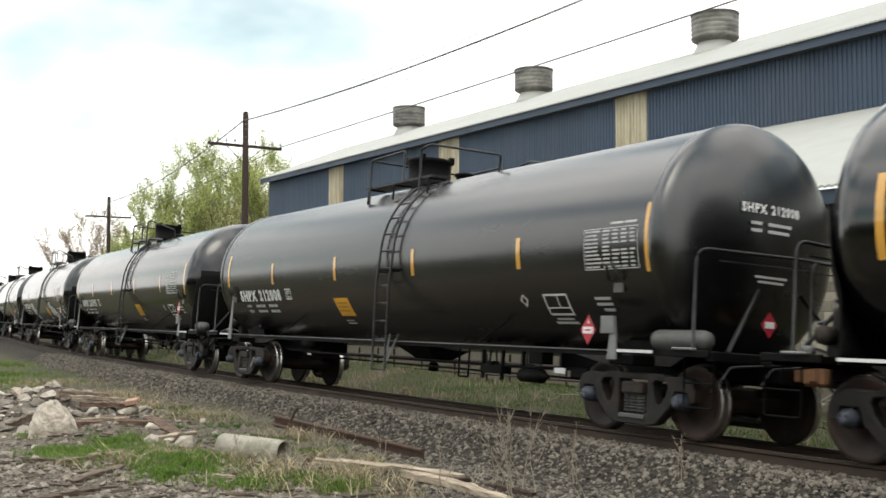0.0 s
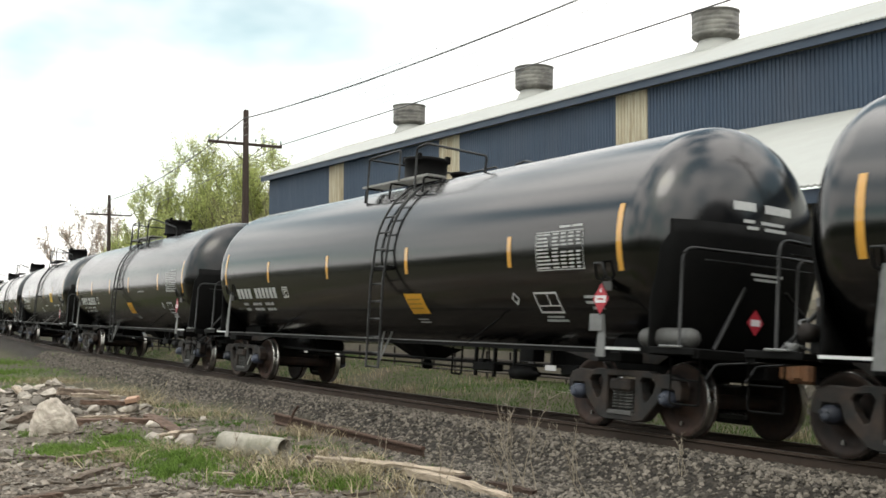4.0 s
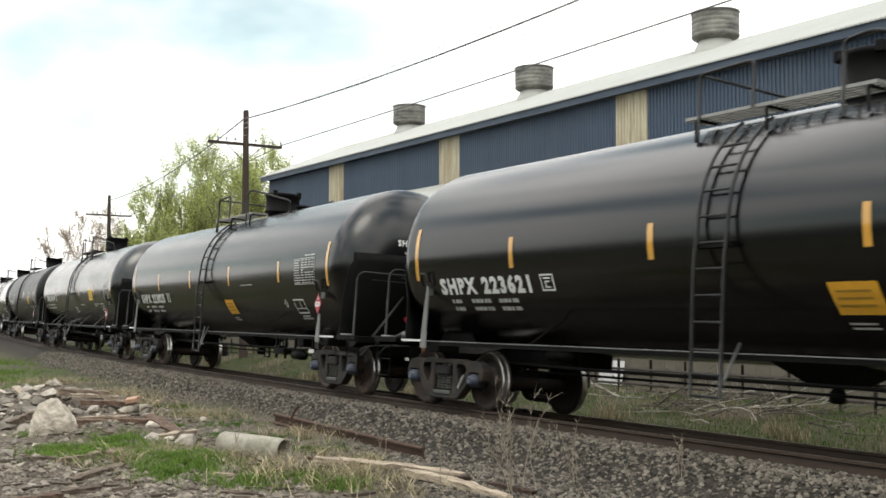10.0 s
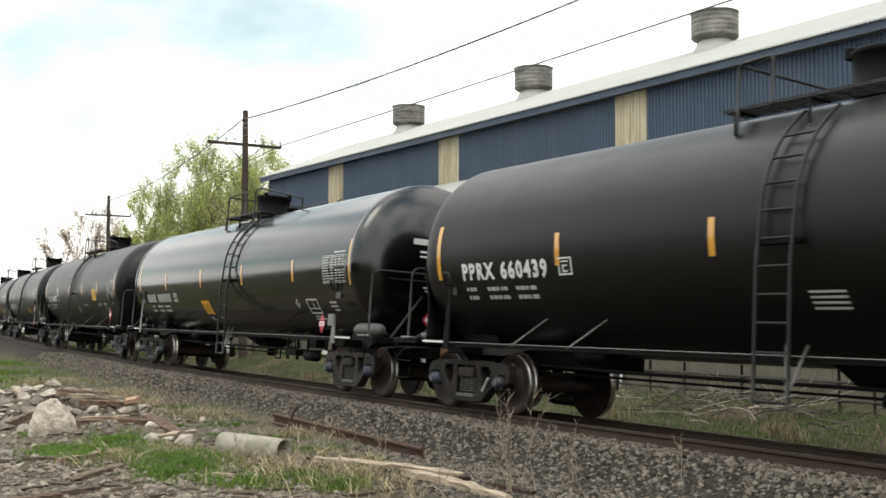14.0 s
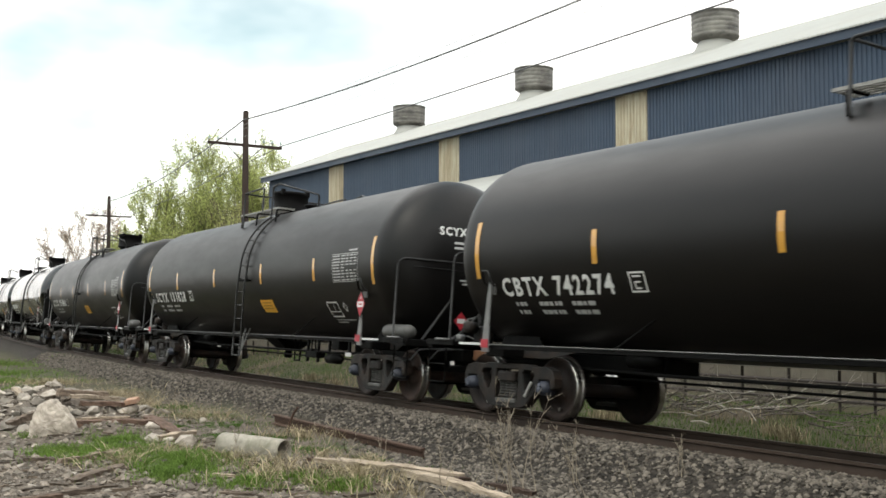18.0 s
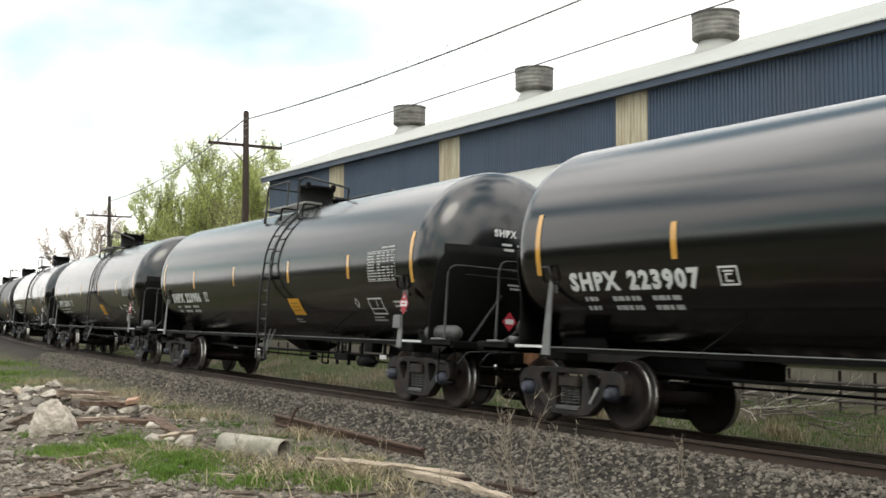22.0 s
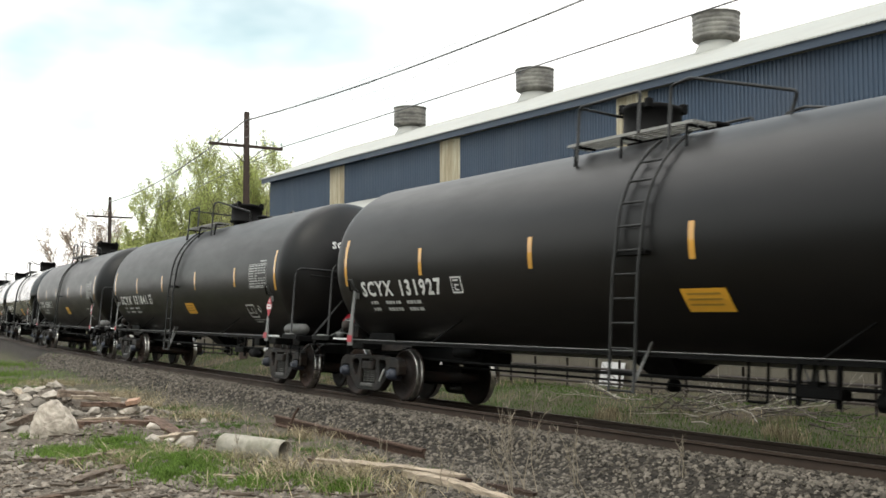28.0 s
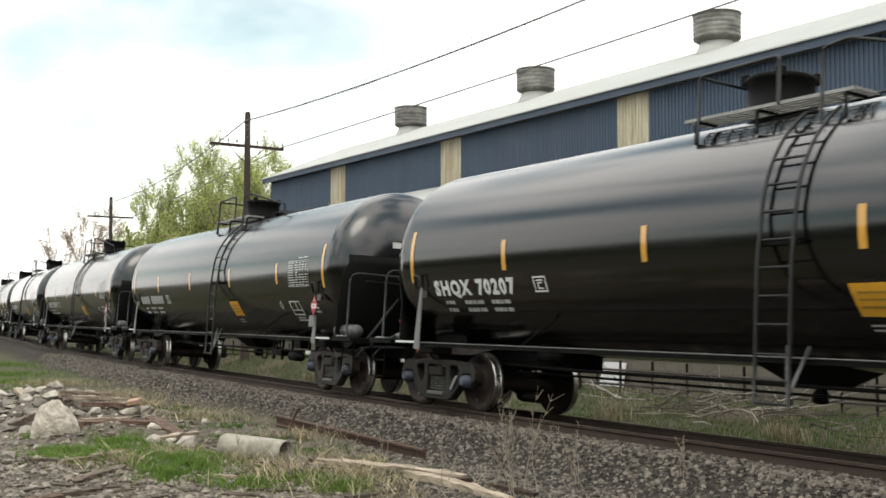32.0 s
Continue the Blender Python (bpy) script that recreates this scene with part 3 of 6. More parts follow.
part("block_wall", box(SHED_X0 + 0.3, SHED_X1, LOW_Y, LOW_Y + 0.2, -0.7, EAVE_Z - 0.05), "mortar", shed)
part("end_wall", box(SHED_X0 + 0.3, SHED_X0 + 0.5, LOW_Y + 0.2, HIGH_Y, -0.7, EAVE_Z + 0.5), "mortar", shed)


def roof_vent(x):
    v = thing("vent", None)
    v.parent = shed
    v["label"] = "weathered round roof ventilator with a ribbed drum"
    bm = bmesh.new()
    spin(bm, [(RIDGE_Z - 0.8, 1.05), (RIDGE_Z - 0.25, 0.88), (RIDGE_Z + 0.15, 0.66), (RIDGE_Z + 0.4, 0.62)], "z", 24, at=(x, RIDGE_Y - 0.15, 0))
    part("vent_neck", bm, "roof_sheet", v, "pale conical vent base")
    prof = [(RIDGE_Z + 0.12, 0.62), (RIDGE_Z + 0.2, 0.84)]
    for k in range(5):
        z = RIDGE_Z + 0.26 + k * 0.19
        prof += [(z, 0.93), (z + 0.08, 0.965), (z + 0.14, 0.93)]
    prof += [(RIDGE_Z + 1.22, 0.93), (RIDGE_Z + 1.26, 0.98), (RIDGE_Z + 1.3, 0.98), (RIDGE_Z + 1.31, 0.9), (RIDGE_Z + 1.1, 0.84)]
    part("vent_drum", spin(bmesh.new(), prof, "z", 28, at=(x, RIDGE_Y - 0.15, 0)), "vent_steel", v, "streaked galvanised drum")
    return v


for i in range(7):
    roof_vent(-55.6 + 12.1 * i)

# ---- pole line ----
POLES = [(-39.9, 16.5), (-73.8, 20.9), (-6.0, 15.0)]


def telegraph_pole(x, y, top=9.38):
    p = thing("telegraph_pole", pose(x, y, 0), "dark creosoted wooden pole with one crossarm and insulators", "telegraph pole", "poles along the line")
    gz2 = ground_z(x, y)
    part("pole", bar([(0, 0, gz2 - 0.3), (0.01, 0, 3), (0.0, 0.02, 6), (0, 0, top - 0.06), (0, 0, top)], [0.165, 0.15, 0.13, 0.11, 0.085], 10), "pole_wood", p)
    part("crossarm", box(-0.05, 0.05, -1.52, 1.52, top - 1.39, top - 1.28, 0.01), "pole_wood", p)
    for s in (-1, 1):
        part("brace", bar([(-0.07, s * 0.75, top - 1.36), (-0.12, 0.0, top - 2.0)], 0.016, 6), "rail_grey", p)
        for k in range(4):
            q = s * (0.42 + 0.35 * k)
            pin = part("pin", bar([(0, q, top - 1.28), (0, q, top - 1.18)], 0.014, 6), "pole_wood", p)
            part("insulator", spin(bmesh.new(), [(top - 1.2, 0.03), (top - 1.19, 0.045), (top - 1.12, 0.04), (top - 1.07, 0.02)], "z", 8, at=(0, q, 0)), "glass_pin", pin)
    return p


for q in POLES:
    telegraph_pole(*q)


def hung_wire(a, b, sag, r, mat, label):
    a, b = Vector(a), Vector(b)
    pts = [a.lerp(b, t / 24) - Vector((0, 0, 4 * sag * (t / 24) * (1 - t / 24))) for t in range(25)]
    tagged(part("overhead_wire", bar(pts, r, 5), mat), label, "wire", "wires of the pole line")


# each: pole, then the places of the cable and of the outermost wire
order = [((-6.0, 16.0, 9.34), (-6.0, 17.0, 8.08)), ((-39.9, 16.4, 9.02), (-39.9, 17.97, 8.12)), ((-73.8, 20.8, 9.02), (-73.8, 22.37, 8.12))]
for (ta, aa), (tb, ab) in zip(order, order[1:]):
    hung_wire(ta, tb, 0.5, 0.027, "wire", "dark sagging cable strung between wooden poles")
    hung_wire(aa, ab, 0.06, 0.02, "wire", "dark thin wire on the crossarm insulators")
    for k in range(6):
        y = (-2.94, -2.59, -1.9, -1.05, -0.7, -0.35)[k]
        hung_wire((aa[0], aa[1] + y, aa[2] + 0.1), (ab[0], ab[1] + y, ab[2] + 0.1), 0.1, 0.006, "faint_wire", "thin pale line wire on the crossarm insulators")


# ---- trees ----
def tree(x, y, height, spread, seed, leaves, leaf_mat, leaf_size, label):
    """An upright, many-stemmed tree: ascending limbs, fine twigs and small scattered leaves."""
    rng = random.Random(seed)
    t = thing("tree", pose(x, y, -0.46), label, "tree", "trees beyond the line")
    limbs, tips = [], []

    def grow(p, d, length, r, depth):
        pts, rs, q = [p], [r], p
        for k in range(3):
            d = (d + Vector((rng.uniform(-0.13, 0.13), rng.uniform(-0.13, 0.13), rng.uniform(0.0, 0.16)))).normalized()
            q = q + d * length / 3
            pts.append(q)
            rs.append(max(0.014, r * (1 - 0.17 * (k + 1))))
        limbs.append((pts, rs, 6 if depth < 2 else 3))
        if depth >= 2:
            tips.extend((pts[i].lerp(pts[i + 1], u), 0.05 + 0.022 * depth) for i in range(3) for u in (0.33, 0.66, 1.0))
        if depth == 5:
            return
        for k in range(rng.choice((2, 3, 3)) if depth else 4):
            a, tilt = rng.uniform(0, 6.283), rng.uniform(0.22, 0.6)
            side = Vector((math.cos(a), math.sin(a), 0.45))
            grow(pts[rng.choice((1, 2, 3, 3))], (d * (1 - tilt) + side * tilt * spread * 1.5).normalized(), length * rng.uniform(0.55, 0.8), rs[-1] * 0.68, depth + 1)

    for k in range(3):
        a = rng.uniform(0, 6.283)
        grow(Vector((math.cos(a) * 0.6, math.sin(a) * 0.6, 0)), Vector((math.cos(a) * 0.35 * spread, math.sin(a) * 0.35 * spread, 1)).normalized(), height * rng.uniform(0.24, 0.3), height * 0.01, 0)
    k = height / max(q.z for q, _ in tips)
    wood = bmesh.new()
    for pts, rs, n in limbs:
        tube(wood, [q * k for q in pts], rs, n, caps=False)
    part("trunk", wood, "bark", t)
    verts, faces = [], []
    for _ in range(leaves):
        c, fuzz = rng.choice(tips)
        p = c * k + Vector((rng.gauss(0, fuzz), rng.gauss(0, fuzz), rng.gauss(0, fuzz)))
        u = Vector((rng.gauss(0, 1), rng.gauss(0, 1), rng.gauss(0, 1))).normalized()
        v = u.cross(Vector((rng.gauss(0, 1), rng.gauss(0, 1), rng.gauss(0, 1)))).normalized()
        s = leaf_size * rng.uniform(0.6, 1.4)
        i = len(verts)
        verts += [p - u * s, p + v * s * 0.5, p + u * s, p - v * s * 0.5]
        faces.append((i, i + 1, i + 2, i + 3))
    me = bpy.data.meshes.new("crown")
    me.from_pydata(verts, [], faces)
    me.materials.append(M[leaf_mat])
    part("crown", me, None, t)
    return t


tree(-75.6, 31.3, 15.7, 0.5, 3, 36000, "leaf", 0.07, "tall bushy tree in fresh yellow-green spring leaf")
tree(-78.2, 29.7, 15.0, 0.5, 5, 30000, "leaf", 0.07, "tall bushy tree in yellow-green spring leaf")
tree(-80.3, 28.5, 13.6, 0.55, 12, 27000, "leaf", 0.07, "bushy tree in yellow-green spring leaf")
tree(-82.4, 27.5, 11.8, 0.6, 13, 18000, "leaf", 0.08, "bushy tree in yellow-green leaf")
tree(-80.5, 27.0, 8.6, 0.8, 31, 24000, "leaf", 0.08, "low bushy tree in yellow-green leaf")
tree(-84.6, 26.5, 9.0, 0.65, 37, 18000, "leaf", 0.08, "low bushy tree in yellow-green leaf")
tree(-74, 30.3, 12.2, 0.4, 8, 7000, "leaf_pale", 0.075, "slender tree with sparse pale spring leaves")
tree(-71, 30.8, 13.2, 0.42, 15, 8000, "leaf_pale", 0.075, "slender tree with sparse pale spring leaves")
tree(-69.5, 28.2, 10.0, 0.45, 21, 6000, "leaf_pale", 0.075, "slender tree with sparse pale spring leaves")
tree(-86.0, 26.0, 7.6, 0.6, 23, 9000, "leaf", 0.08, "low shrubby tree in yellow-green leaf")
tree(-99.5, 26.3, 11.9, 0.5, 17, 12000, "bud", 0.07, "bare spreading tree with tan buds")


# ---- tank cars ----
PITCH, TRUCK, R_TANK, Z_TANK = 17.8, 6.85, 1.53, 2.47
TANK_HALF = 7.42


def on_tank(x, z, lift=0.006):
    """A place on the tank's near side at height z, slightly proud of it."""
    h = z - Z_TANK
    y = -math.sqrt(max(0.0, R_TANK ** 2 - h * h))
    k = (R_TANK + lift) / R_TANK
    return Vector((x, y * k, Z_TANK + h * k))


def decal(name, x0, x1, z0, z1, mat, car, label="", lift=0.006, slant=0.0):
    """A thin film on the tank's near side."""
    bm = bmesh.new()
    nx, nz = max(1, round(abs(x1 - x0) / 0.6)), max(1, round((z1 - z0) / 0.12))
    front = [[bm.verts.new(on_tank(x0 + (x1 - x0) * i / nx + slant * (j / nz), z0 + (z1 - z0) * j / nz, lift)) for i in range(nx + 1)] for j in range(nz + 1)]
    for j in range(nz):
        for i in range(nx):
            bm.faces.new((front[j][i], front[j][i + 1], front[j + 1][i + 1], front[j + 1][i]))
    return part(name, bm, mat, car, label)


def bars_decal(name, rows, mat, car, label="", lift=0.006):
    """Lines of unreadable print as plain bars: (x0, x1, z0, z1)."""
    bm = bmesh.new()
    for x0, x1, z0, z1 in rows:
        n = max(1, round((z1 - z0) / 0.1))
        edge = [[bm.verts.new(on_tank(x, z0 + (z1 - z0) * k / n, lift)) for x in (x0, x1)] for k in range(n + 1)]
        for A, C in zip(edge, edge[1:]):
            bm.faces.new((A[0], A[1], C[1], C[0]))
    return part(name, bm, mat, car, label)


def written(name, text, x, z, size, mat, car, squeeze=1.0, lift=0.01, weight=0.016):
    xs, zs, faces = lettering(text, size, squeeze, weight)
    runs = np.sort(xs)
    cut = float(runs[int(np.argmax(np.diff(runs)))]) + 0.01
    for word, want in (("letter_stencil", True), ("number_stencil", False)):
        keep = [f for f in faces if (float(xs[f[0]]) <= cut) == want]
        used = sorted({i for f in keep for i in f})
        at = {i: k for k, i in enumerate(used)}
        me = bpy.data.meshes.new(word)
        me.from_pydata([on_tank(x + float(xs[i]), z + float(zs[i]), lift) for i in used], [], [tuple(at[i] for i in f) for f in keep])
        me.materials.append(M[mat])
        part(word, me, None, car)


def wheelset_mesh():
    bm = bmesh.new()
    spin(bm, [(-0.95, 0.075), (-0.66, 0.095), (0.66, 0.095), (0.95, 0.075)], "y", 12)
    for s in (-1, 1):
        prof = [(0.86, 0.0), (0.86, 0.14), (0.79, 0.17), (0.765, 0.33), (0.835, 0.385), (0.835, 0.445), (0.822, 0.452), (0.775, 0.454), (0.722, 0.457), (0.706, 0.482), (0.69, 0.47), (0.69, 0.4), (0.735, 0.33), (0.72, 0.15), (0.7, 0.0)]
        spin(bm, [(s * a, r) for a, r in prof], "y", 32, mi=[0, 0, 0, 0, 0, 1, 1, 1, 0, 0, 0, 0, 0, 0])
        B(bm, -0.022, 0.022, s * 0.80 - 0.02, s * 0.80 + 0.01, -0.018, 0.018, 0, Matrix.Rotation(0.6 * s, 4, "Y") @ Matrix.Translation((0.29, 0, 0)), mi=1)
    bmesh.ops.recalc_face_normals(bm, faces=bm.faces[:])
    return mesh_of(bm, "wheelset", ["wheel_rust", "tread"])


def side_frame_mesh():
    out = [(-1.12, 0.60), (-1.06, 0.71), (-0.9, 0.76), (-0.62, 0.745), (-0.5, 0.775), (0.5, 0.775), (0.62, 0.745), (0.9, 0.76), (1.06, 0.71), (1.12, 0.60),
           (1.11, 0.46), (1.03, 0.43), (1.0, 0.57), (0.78, 0.57), (0.72, 0.4), (0.45, 0.16), (0.32, 0.13), (-0.32, 0.13), (-0.45, 0.16), (-0.72, 0.4), (-0.78, 0.57), (-1.0, 0.57), (-1.03, 0.43), (-1.11, 0.46)]
    mid = [(-0.27, 0.23), (-0.27, 0.69), (0.27, 0.69), (0.27, 0.23)]
    left = [(-0.5, 0.39), (-0.6, 0.5), (-0.65, 0.62), (-0.6, 0.68), (-0.42, 0.69), (-0.37, 0.64), (-0.4, 0.5), (-0.44, 0.4)]
    right = [(-x, z) for x, z in left][::-1]
    bm = slab(out, 0.16, holes=(mid, left, right))
    bmesh.ops.bevel(bm, geom=[e for e in bm.edges if len(e.link_faces) == 2 and e.calc_face_angle(0) > 1.0], offset=0.014, segments=1, affect="EDGES", clamp_overlap=True)
    return mesh_of(bm, "side_frame", "cast_steel")


def coil_mesh():
    bm = bmesh.new()
    for k in (-0.13, 0.0, 0.13):
        for row in (-0.05, 0.07):
            pts = [(k + 0.055 * math.cos(a * 1.5708), row + 0.055 * math.sin(a * 1.5708), 0.265 + 0.235 * a / 24) for a in range(25)]
            tube(bm, pts, 0.016, 5)
    B(bm, -0.24, 0.24, -0.12, 0.12, 0.2, 0.26, 0.01)
    return mesh_of(bm, "spring_nest", "spring_steel")


def bogie(car, x, yaw, lever):
    b = thing("bogie", Matrix.Translation((x, 0, 0)) @ Matrix.Rotation(yaw, 4, "Z"))
    b.parent = car
    b["label"] = "cast steel two-axle bogie"
    for s in (-1, 1):
        o = part("side_frame", SIDE_ME, None, b)
        o.location = (0, s * 1.0, 0)
        o = tagged(part("spring_nest", COIL_ME, None, b), kind="stuff")
        o.location = (0, s * 0.98, 0)
        for a in (-0.889, 0.889):
            o = part("bearing_cap", CAP_ME, None, b)
            o.location = (a, s * 1.0, 0.457)
            o.rotation_euler = (0, 0, 0 if s < 0 else math.pi)
    part("bolster", BOLSTER_ME, None, b)
    if lever:
        part("brake_lever", LEVER_ME, None, b, "pale worn brake lever")
    for a in (-0.889, 0.889):
        o = part("wheelset", WHEEL_ME, None, b)
        o.location = (a, 0, 0.457)
        o = part("brake_beam", BEAM_ME, None, b)
        o.location = (a * 0.42, 0, 0.36)
    return b


WHEEL_ME, SIDE_ME, COIL_ME = wheelset_mesh(), side_frame_mesh(), coil_mesh()
bm = spin(bmesh.new(), [(-0.17, 0.0), (-0.17, 0.06), (-0.155, 0.075), (-0.13, 0.08), (-0.11, 0.1), (0.08, 0.105), (0.08, 0.0)], "y", 16)
for k in range(3):
    a = k * 2.094 + 0.5
    tube(bm, [(0.05 * math.cos(a), -0.185, 0.05 * math.sin(a)), (0.05 * math.cos(a), -0.16, 0.05 * math.sin(a))], 0.016, 6)
CAP_ME = mesh_of(bm, "bearing_cap", "cap_blue")
bm = box(-0.2, 0.2, -1.12, 1.12, 0.5, 0.66, 0.03)
B(bm, -0.28, 0.28, -0.3, 0.3, 0.6, 0.78, 0.03)
BOLSTER_ME = mesh_of(bm, "bolster", "cast_steel")
LEVER_ME = mesh_of(box(-0.022, 0.022, -1.115, -1.085, -0.13, 0.13, 0.006, Matrix.Translation((0.56, 0, 0.42)) @ Matrix.Rotation(0.6, 4, "Y")), "brake_lever", "grating")
BEAM_ME = mesh_of(B(box(-0.04, 0.04, -0.72, 0.72, -0.04, 0.04, 0.01), -0.1, 0.1, -0.05, 0.05, -0.05, 0.1, 0.01), "brake_beam", "frame_black")


def curved(x, lo, hi, r, n=12):
    """Points round the tank's near side between two angles from straight up, in degrees."""
    return [(x, -r * math.sin(radians(lo + (hi - lo) * k / n)), Z_TANK + r * math.cos(radians(lo + (hi - lo) * k / n))) for k in range(n + 1)]


def head_shield(s):
    """A dished plate, flat on top, that guards the lower half of a tank end."""
    bm, grid = bmesh.new(), {}
    for i in range(17):
        for j in range(11):
            y, z = -1.36 + 0.17 * i, 0.98 + 0.165 * j
            if i in (0, 16) and j > 8:
                y *= 0.94
            r = math.hypot(y, (z - Z_TANK) * 0.8) / R_TANK
            x = TANK_HALF + 0.74 * math.sqrt(max(0.06, 1 - r * r)) + 0.06
            grid[i, j] = (x, y, z)
    for d in (0.0, -0.03):
        vs = {k: bm.verts.new((s * (x + d), y, z)) for k, (x, y, z) in grid.items()}
        for i in range(16):
            for j in range(10):
                f = bm.faces.new((vs[i, j], vs[i + 1, j], vs[i + 1, j + 1], vs[i, j + 1]))
                f.smooth = True
        rim = [(i, 0) for i in range(16)] + [(16, j) for j in range(10)] + [(i, 10) for i in range(16, 0, -1)] + [(0, j) for j in range(10, 0, -1)]
        if d == 0.0:
            first = vs
        else:
            for k, q in zip(rim, rim[1:] + rim[:1]):
                bm.faces.new((first[k], first[q], vs[q], vs[k]))
    bmesh.ops.recalc_face_normals(bm, faces=bm.faces[:])
    return bm


def tank_car(style):
    """style: 'round' and 'bright' (glossy, hatch ahead of or behind the ladder), 'old' as 'bright' with blunt ends, 'plain' (satin, dark brackets), 'flat' and 'flat2' (dull paint, as 'bright' and 'round')."""
    paint = {"round": "deep_black", "bright": "gloss_black", "old": "aged_black", "plain": "satin_black", "flat": "dull_black", "flat2": "dull_black"}[style]
    car = thing("tank_car", category="tank car", group="tank cars of the train")
    half, dish = (TANK_HALF + 0.15, 0.47) if style == "old" else (TANK_HALF, 0.74)
    prof = [(-half - dish, 0.02)]
    for k in range(1, 9):
        a = math.pi / 2 * k / 8
        prof.append((-half - dish * math.cos(a), R_TANK * math.sin(a)))
    if style == "old":
        prof = prof[:7] + [(-half - 0.12, R_TANK * 0.985), (-half - 0.06, R_TANK + 0.012), (-half + 0.05, R_TANK + 0.012), (-half + 0.06, R_TANK)]
    prof += [(-half + a, R_TANK) for a in (0.1, 0.25, 2.6, 5.2)]
    prof += [(-a, r) for a, r in prof[::-1]]
    part("tank", spin(bmesh.new(), prof, "x", 64, at=(0, 0, Z_TANK)), paint, car)
    # underframe
    bm = box(-8.55, -4.3, -0.32, 0.32, 0.74, 1.08, 0.02)
    part("stub_sill", bm, "frame_black", car)
    part("stub_sill", box(4.3, 8.55, -0.32, 0.32, 0.74, 1.08, 0.02), "frame_black", car)
    for s in (-1, 1):
        x = s * TRUCK
        bm = box(x - 0.22, x + 0.22, -1.32, 1.32, 0.86, 1.0, 0.02)
        for side in (-1, 1):
            o = slab([(-0.55, 1.0), (0.55, 1.0), (0.4, 1.25), (-0.4, 1.25)], 0.03)
            for v in o.verts:
                v.co += Vector((x, side * 0.82, 0))
            me = bpy.data.meshes.new("tmp")
            o.to_mesh(me)
            o.free()
            bm.from_mesh(me)
            bpy.data.meshes.remove(me)
        part("body_bolster", bm, "frame_black", car)
        # end platform with its beam, steps, rails and coupler
        e = s * 8.16
        bm = box(e - 0.42, e + 0.36, -1.42, 1.42, 1.0, 1.06, 0.008)
        B(bm, s * 8.45, s * 8.56, -1.42, 1.42, 0.95, 1.07, 0.012)
        for side in (-1, 1):
            B(bm, e - 0.42, e + 0.36, side * 1.42 - 0.03, side * 1.42 + 0.03, 0.99, 1.075, 0.008)
        part("end_platform", bm, "frame_black", car)
        for side in (-1, 1):
            part("reflector_strip", box(min(s * 6.95, s * 7.6), max(s * 6.95, s * 7.6), side * 1.457 - 0.004, side * 1.457 + 0.004, 1.015, 1.05), "spray", car, "pale scuffed reflective strip")
            part("corner_plate", box(s * 8.12 - 0.16, s * 8.12 + 0.16, side * 1.44 - 0.05, side * 1.44 + 0.05, 1.068, 1.1, 0.01), "pale_edge", car)
            x0, y0 = s * 8.32, side * 1.38
            part("step", bar(rounded([(x0 - 0.24, y0, 0.95), (x0 - 0.24, y0, 0.42), (x0 + 0.24, y0, 0.42), (x0 + 0.24, y0, 0.95)], 0.04), 0.012, 6), "frame_black", car)
            part("upper_step", bar([(x0 - 0.24, y0, 0.7), (x0 + 0.24, y0, 0.7)], 0.011, 6), "frame_black", car)
            g, gz, gw = {"round": (8.3, 2.24, 1.05), "plain": (8.2, 2.24, 1.05), "flat": (8.0, 2.45, 0.8), "flat2": (8.05, 2.45, 0.8)}.get(style, (8.2, 2.26, 1.05))
            g = s * g
            line = [(g, y0, 1.06), (g, y0, gz), (g + s * 0.2, y0 - side * gw, gz), (g + s * 0.2, y0 - side * gw, 1.06)]
            if side < 0:
                line = [(g, y0, 1.06), (g, y0, gz), (g + s * 0.2, 0.2, gz), (g + s * 0.1, 1.22, gz - 0.02)]
                part("cross_rail", bar([(g + s * 0.08, -1.1, gz - 0.13), (g + s * 0.16, 0.1, gz - 0.13), (g + s * 0.06, 1.2, gz - 0.13)], 0.011, 6), "rail_grey", car)
            part("grab_rail", bar(rounded(line, 0.18, 5), 0.02, 8), "rail_grey", car)
            part("end_brace", bar([(s * 8.42, side * 1.05, 1.07), (s * 8.2, side * 0.35, 1.85)], 0.025, 6), "rail_grey", car)
            # slanting side plate that carries a placard
            p = s * 6.85
            short = s > 0 and style != "plain"
            o = slab([(-0.07, 0.92), (0.11, 0.92), (0.09, 1.2), (0.045, 1.46), (-0.03, 1.46), (-0.04, 1.2)] if short else [(-0.07, 0.92), (0.11, 0.92), (0.09, 1.3), (0.035, 1.95), (-0.03, 1.95), (-0.04, 1.3)], 0.02)
            for v in o.verts:
                k = (v.co.z - 0.92) / 1.03
                v.co = Vector((p + v.co.x * s, side * (1.47 - 0.02 * k) + v.co.y, v.co.z))
            part("side_bracket", o, "frame_black" if style == "plain" else "pale_edge", car, "tapered steel bracket")
            if s > 0 and style in ("bright", "old"):
                part("bracket_tag", box(p - 0.2, p + 0.06, side * 1.49 - 0.006, side * 1.49 + 0.006, 1.24, 1.46, 0.004), "pale_edge", car, "pale square tag plate")
            if style in ("flat", "flat2"):
                part("bracket_film", box(p - 0.12, p + 0.06, side * 1.485 - 0.004, side * 1.485 + 0.004, 0.98, 1.1), "red", car, "red reflective film")
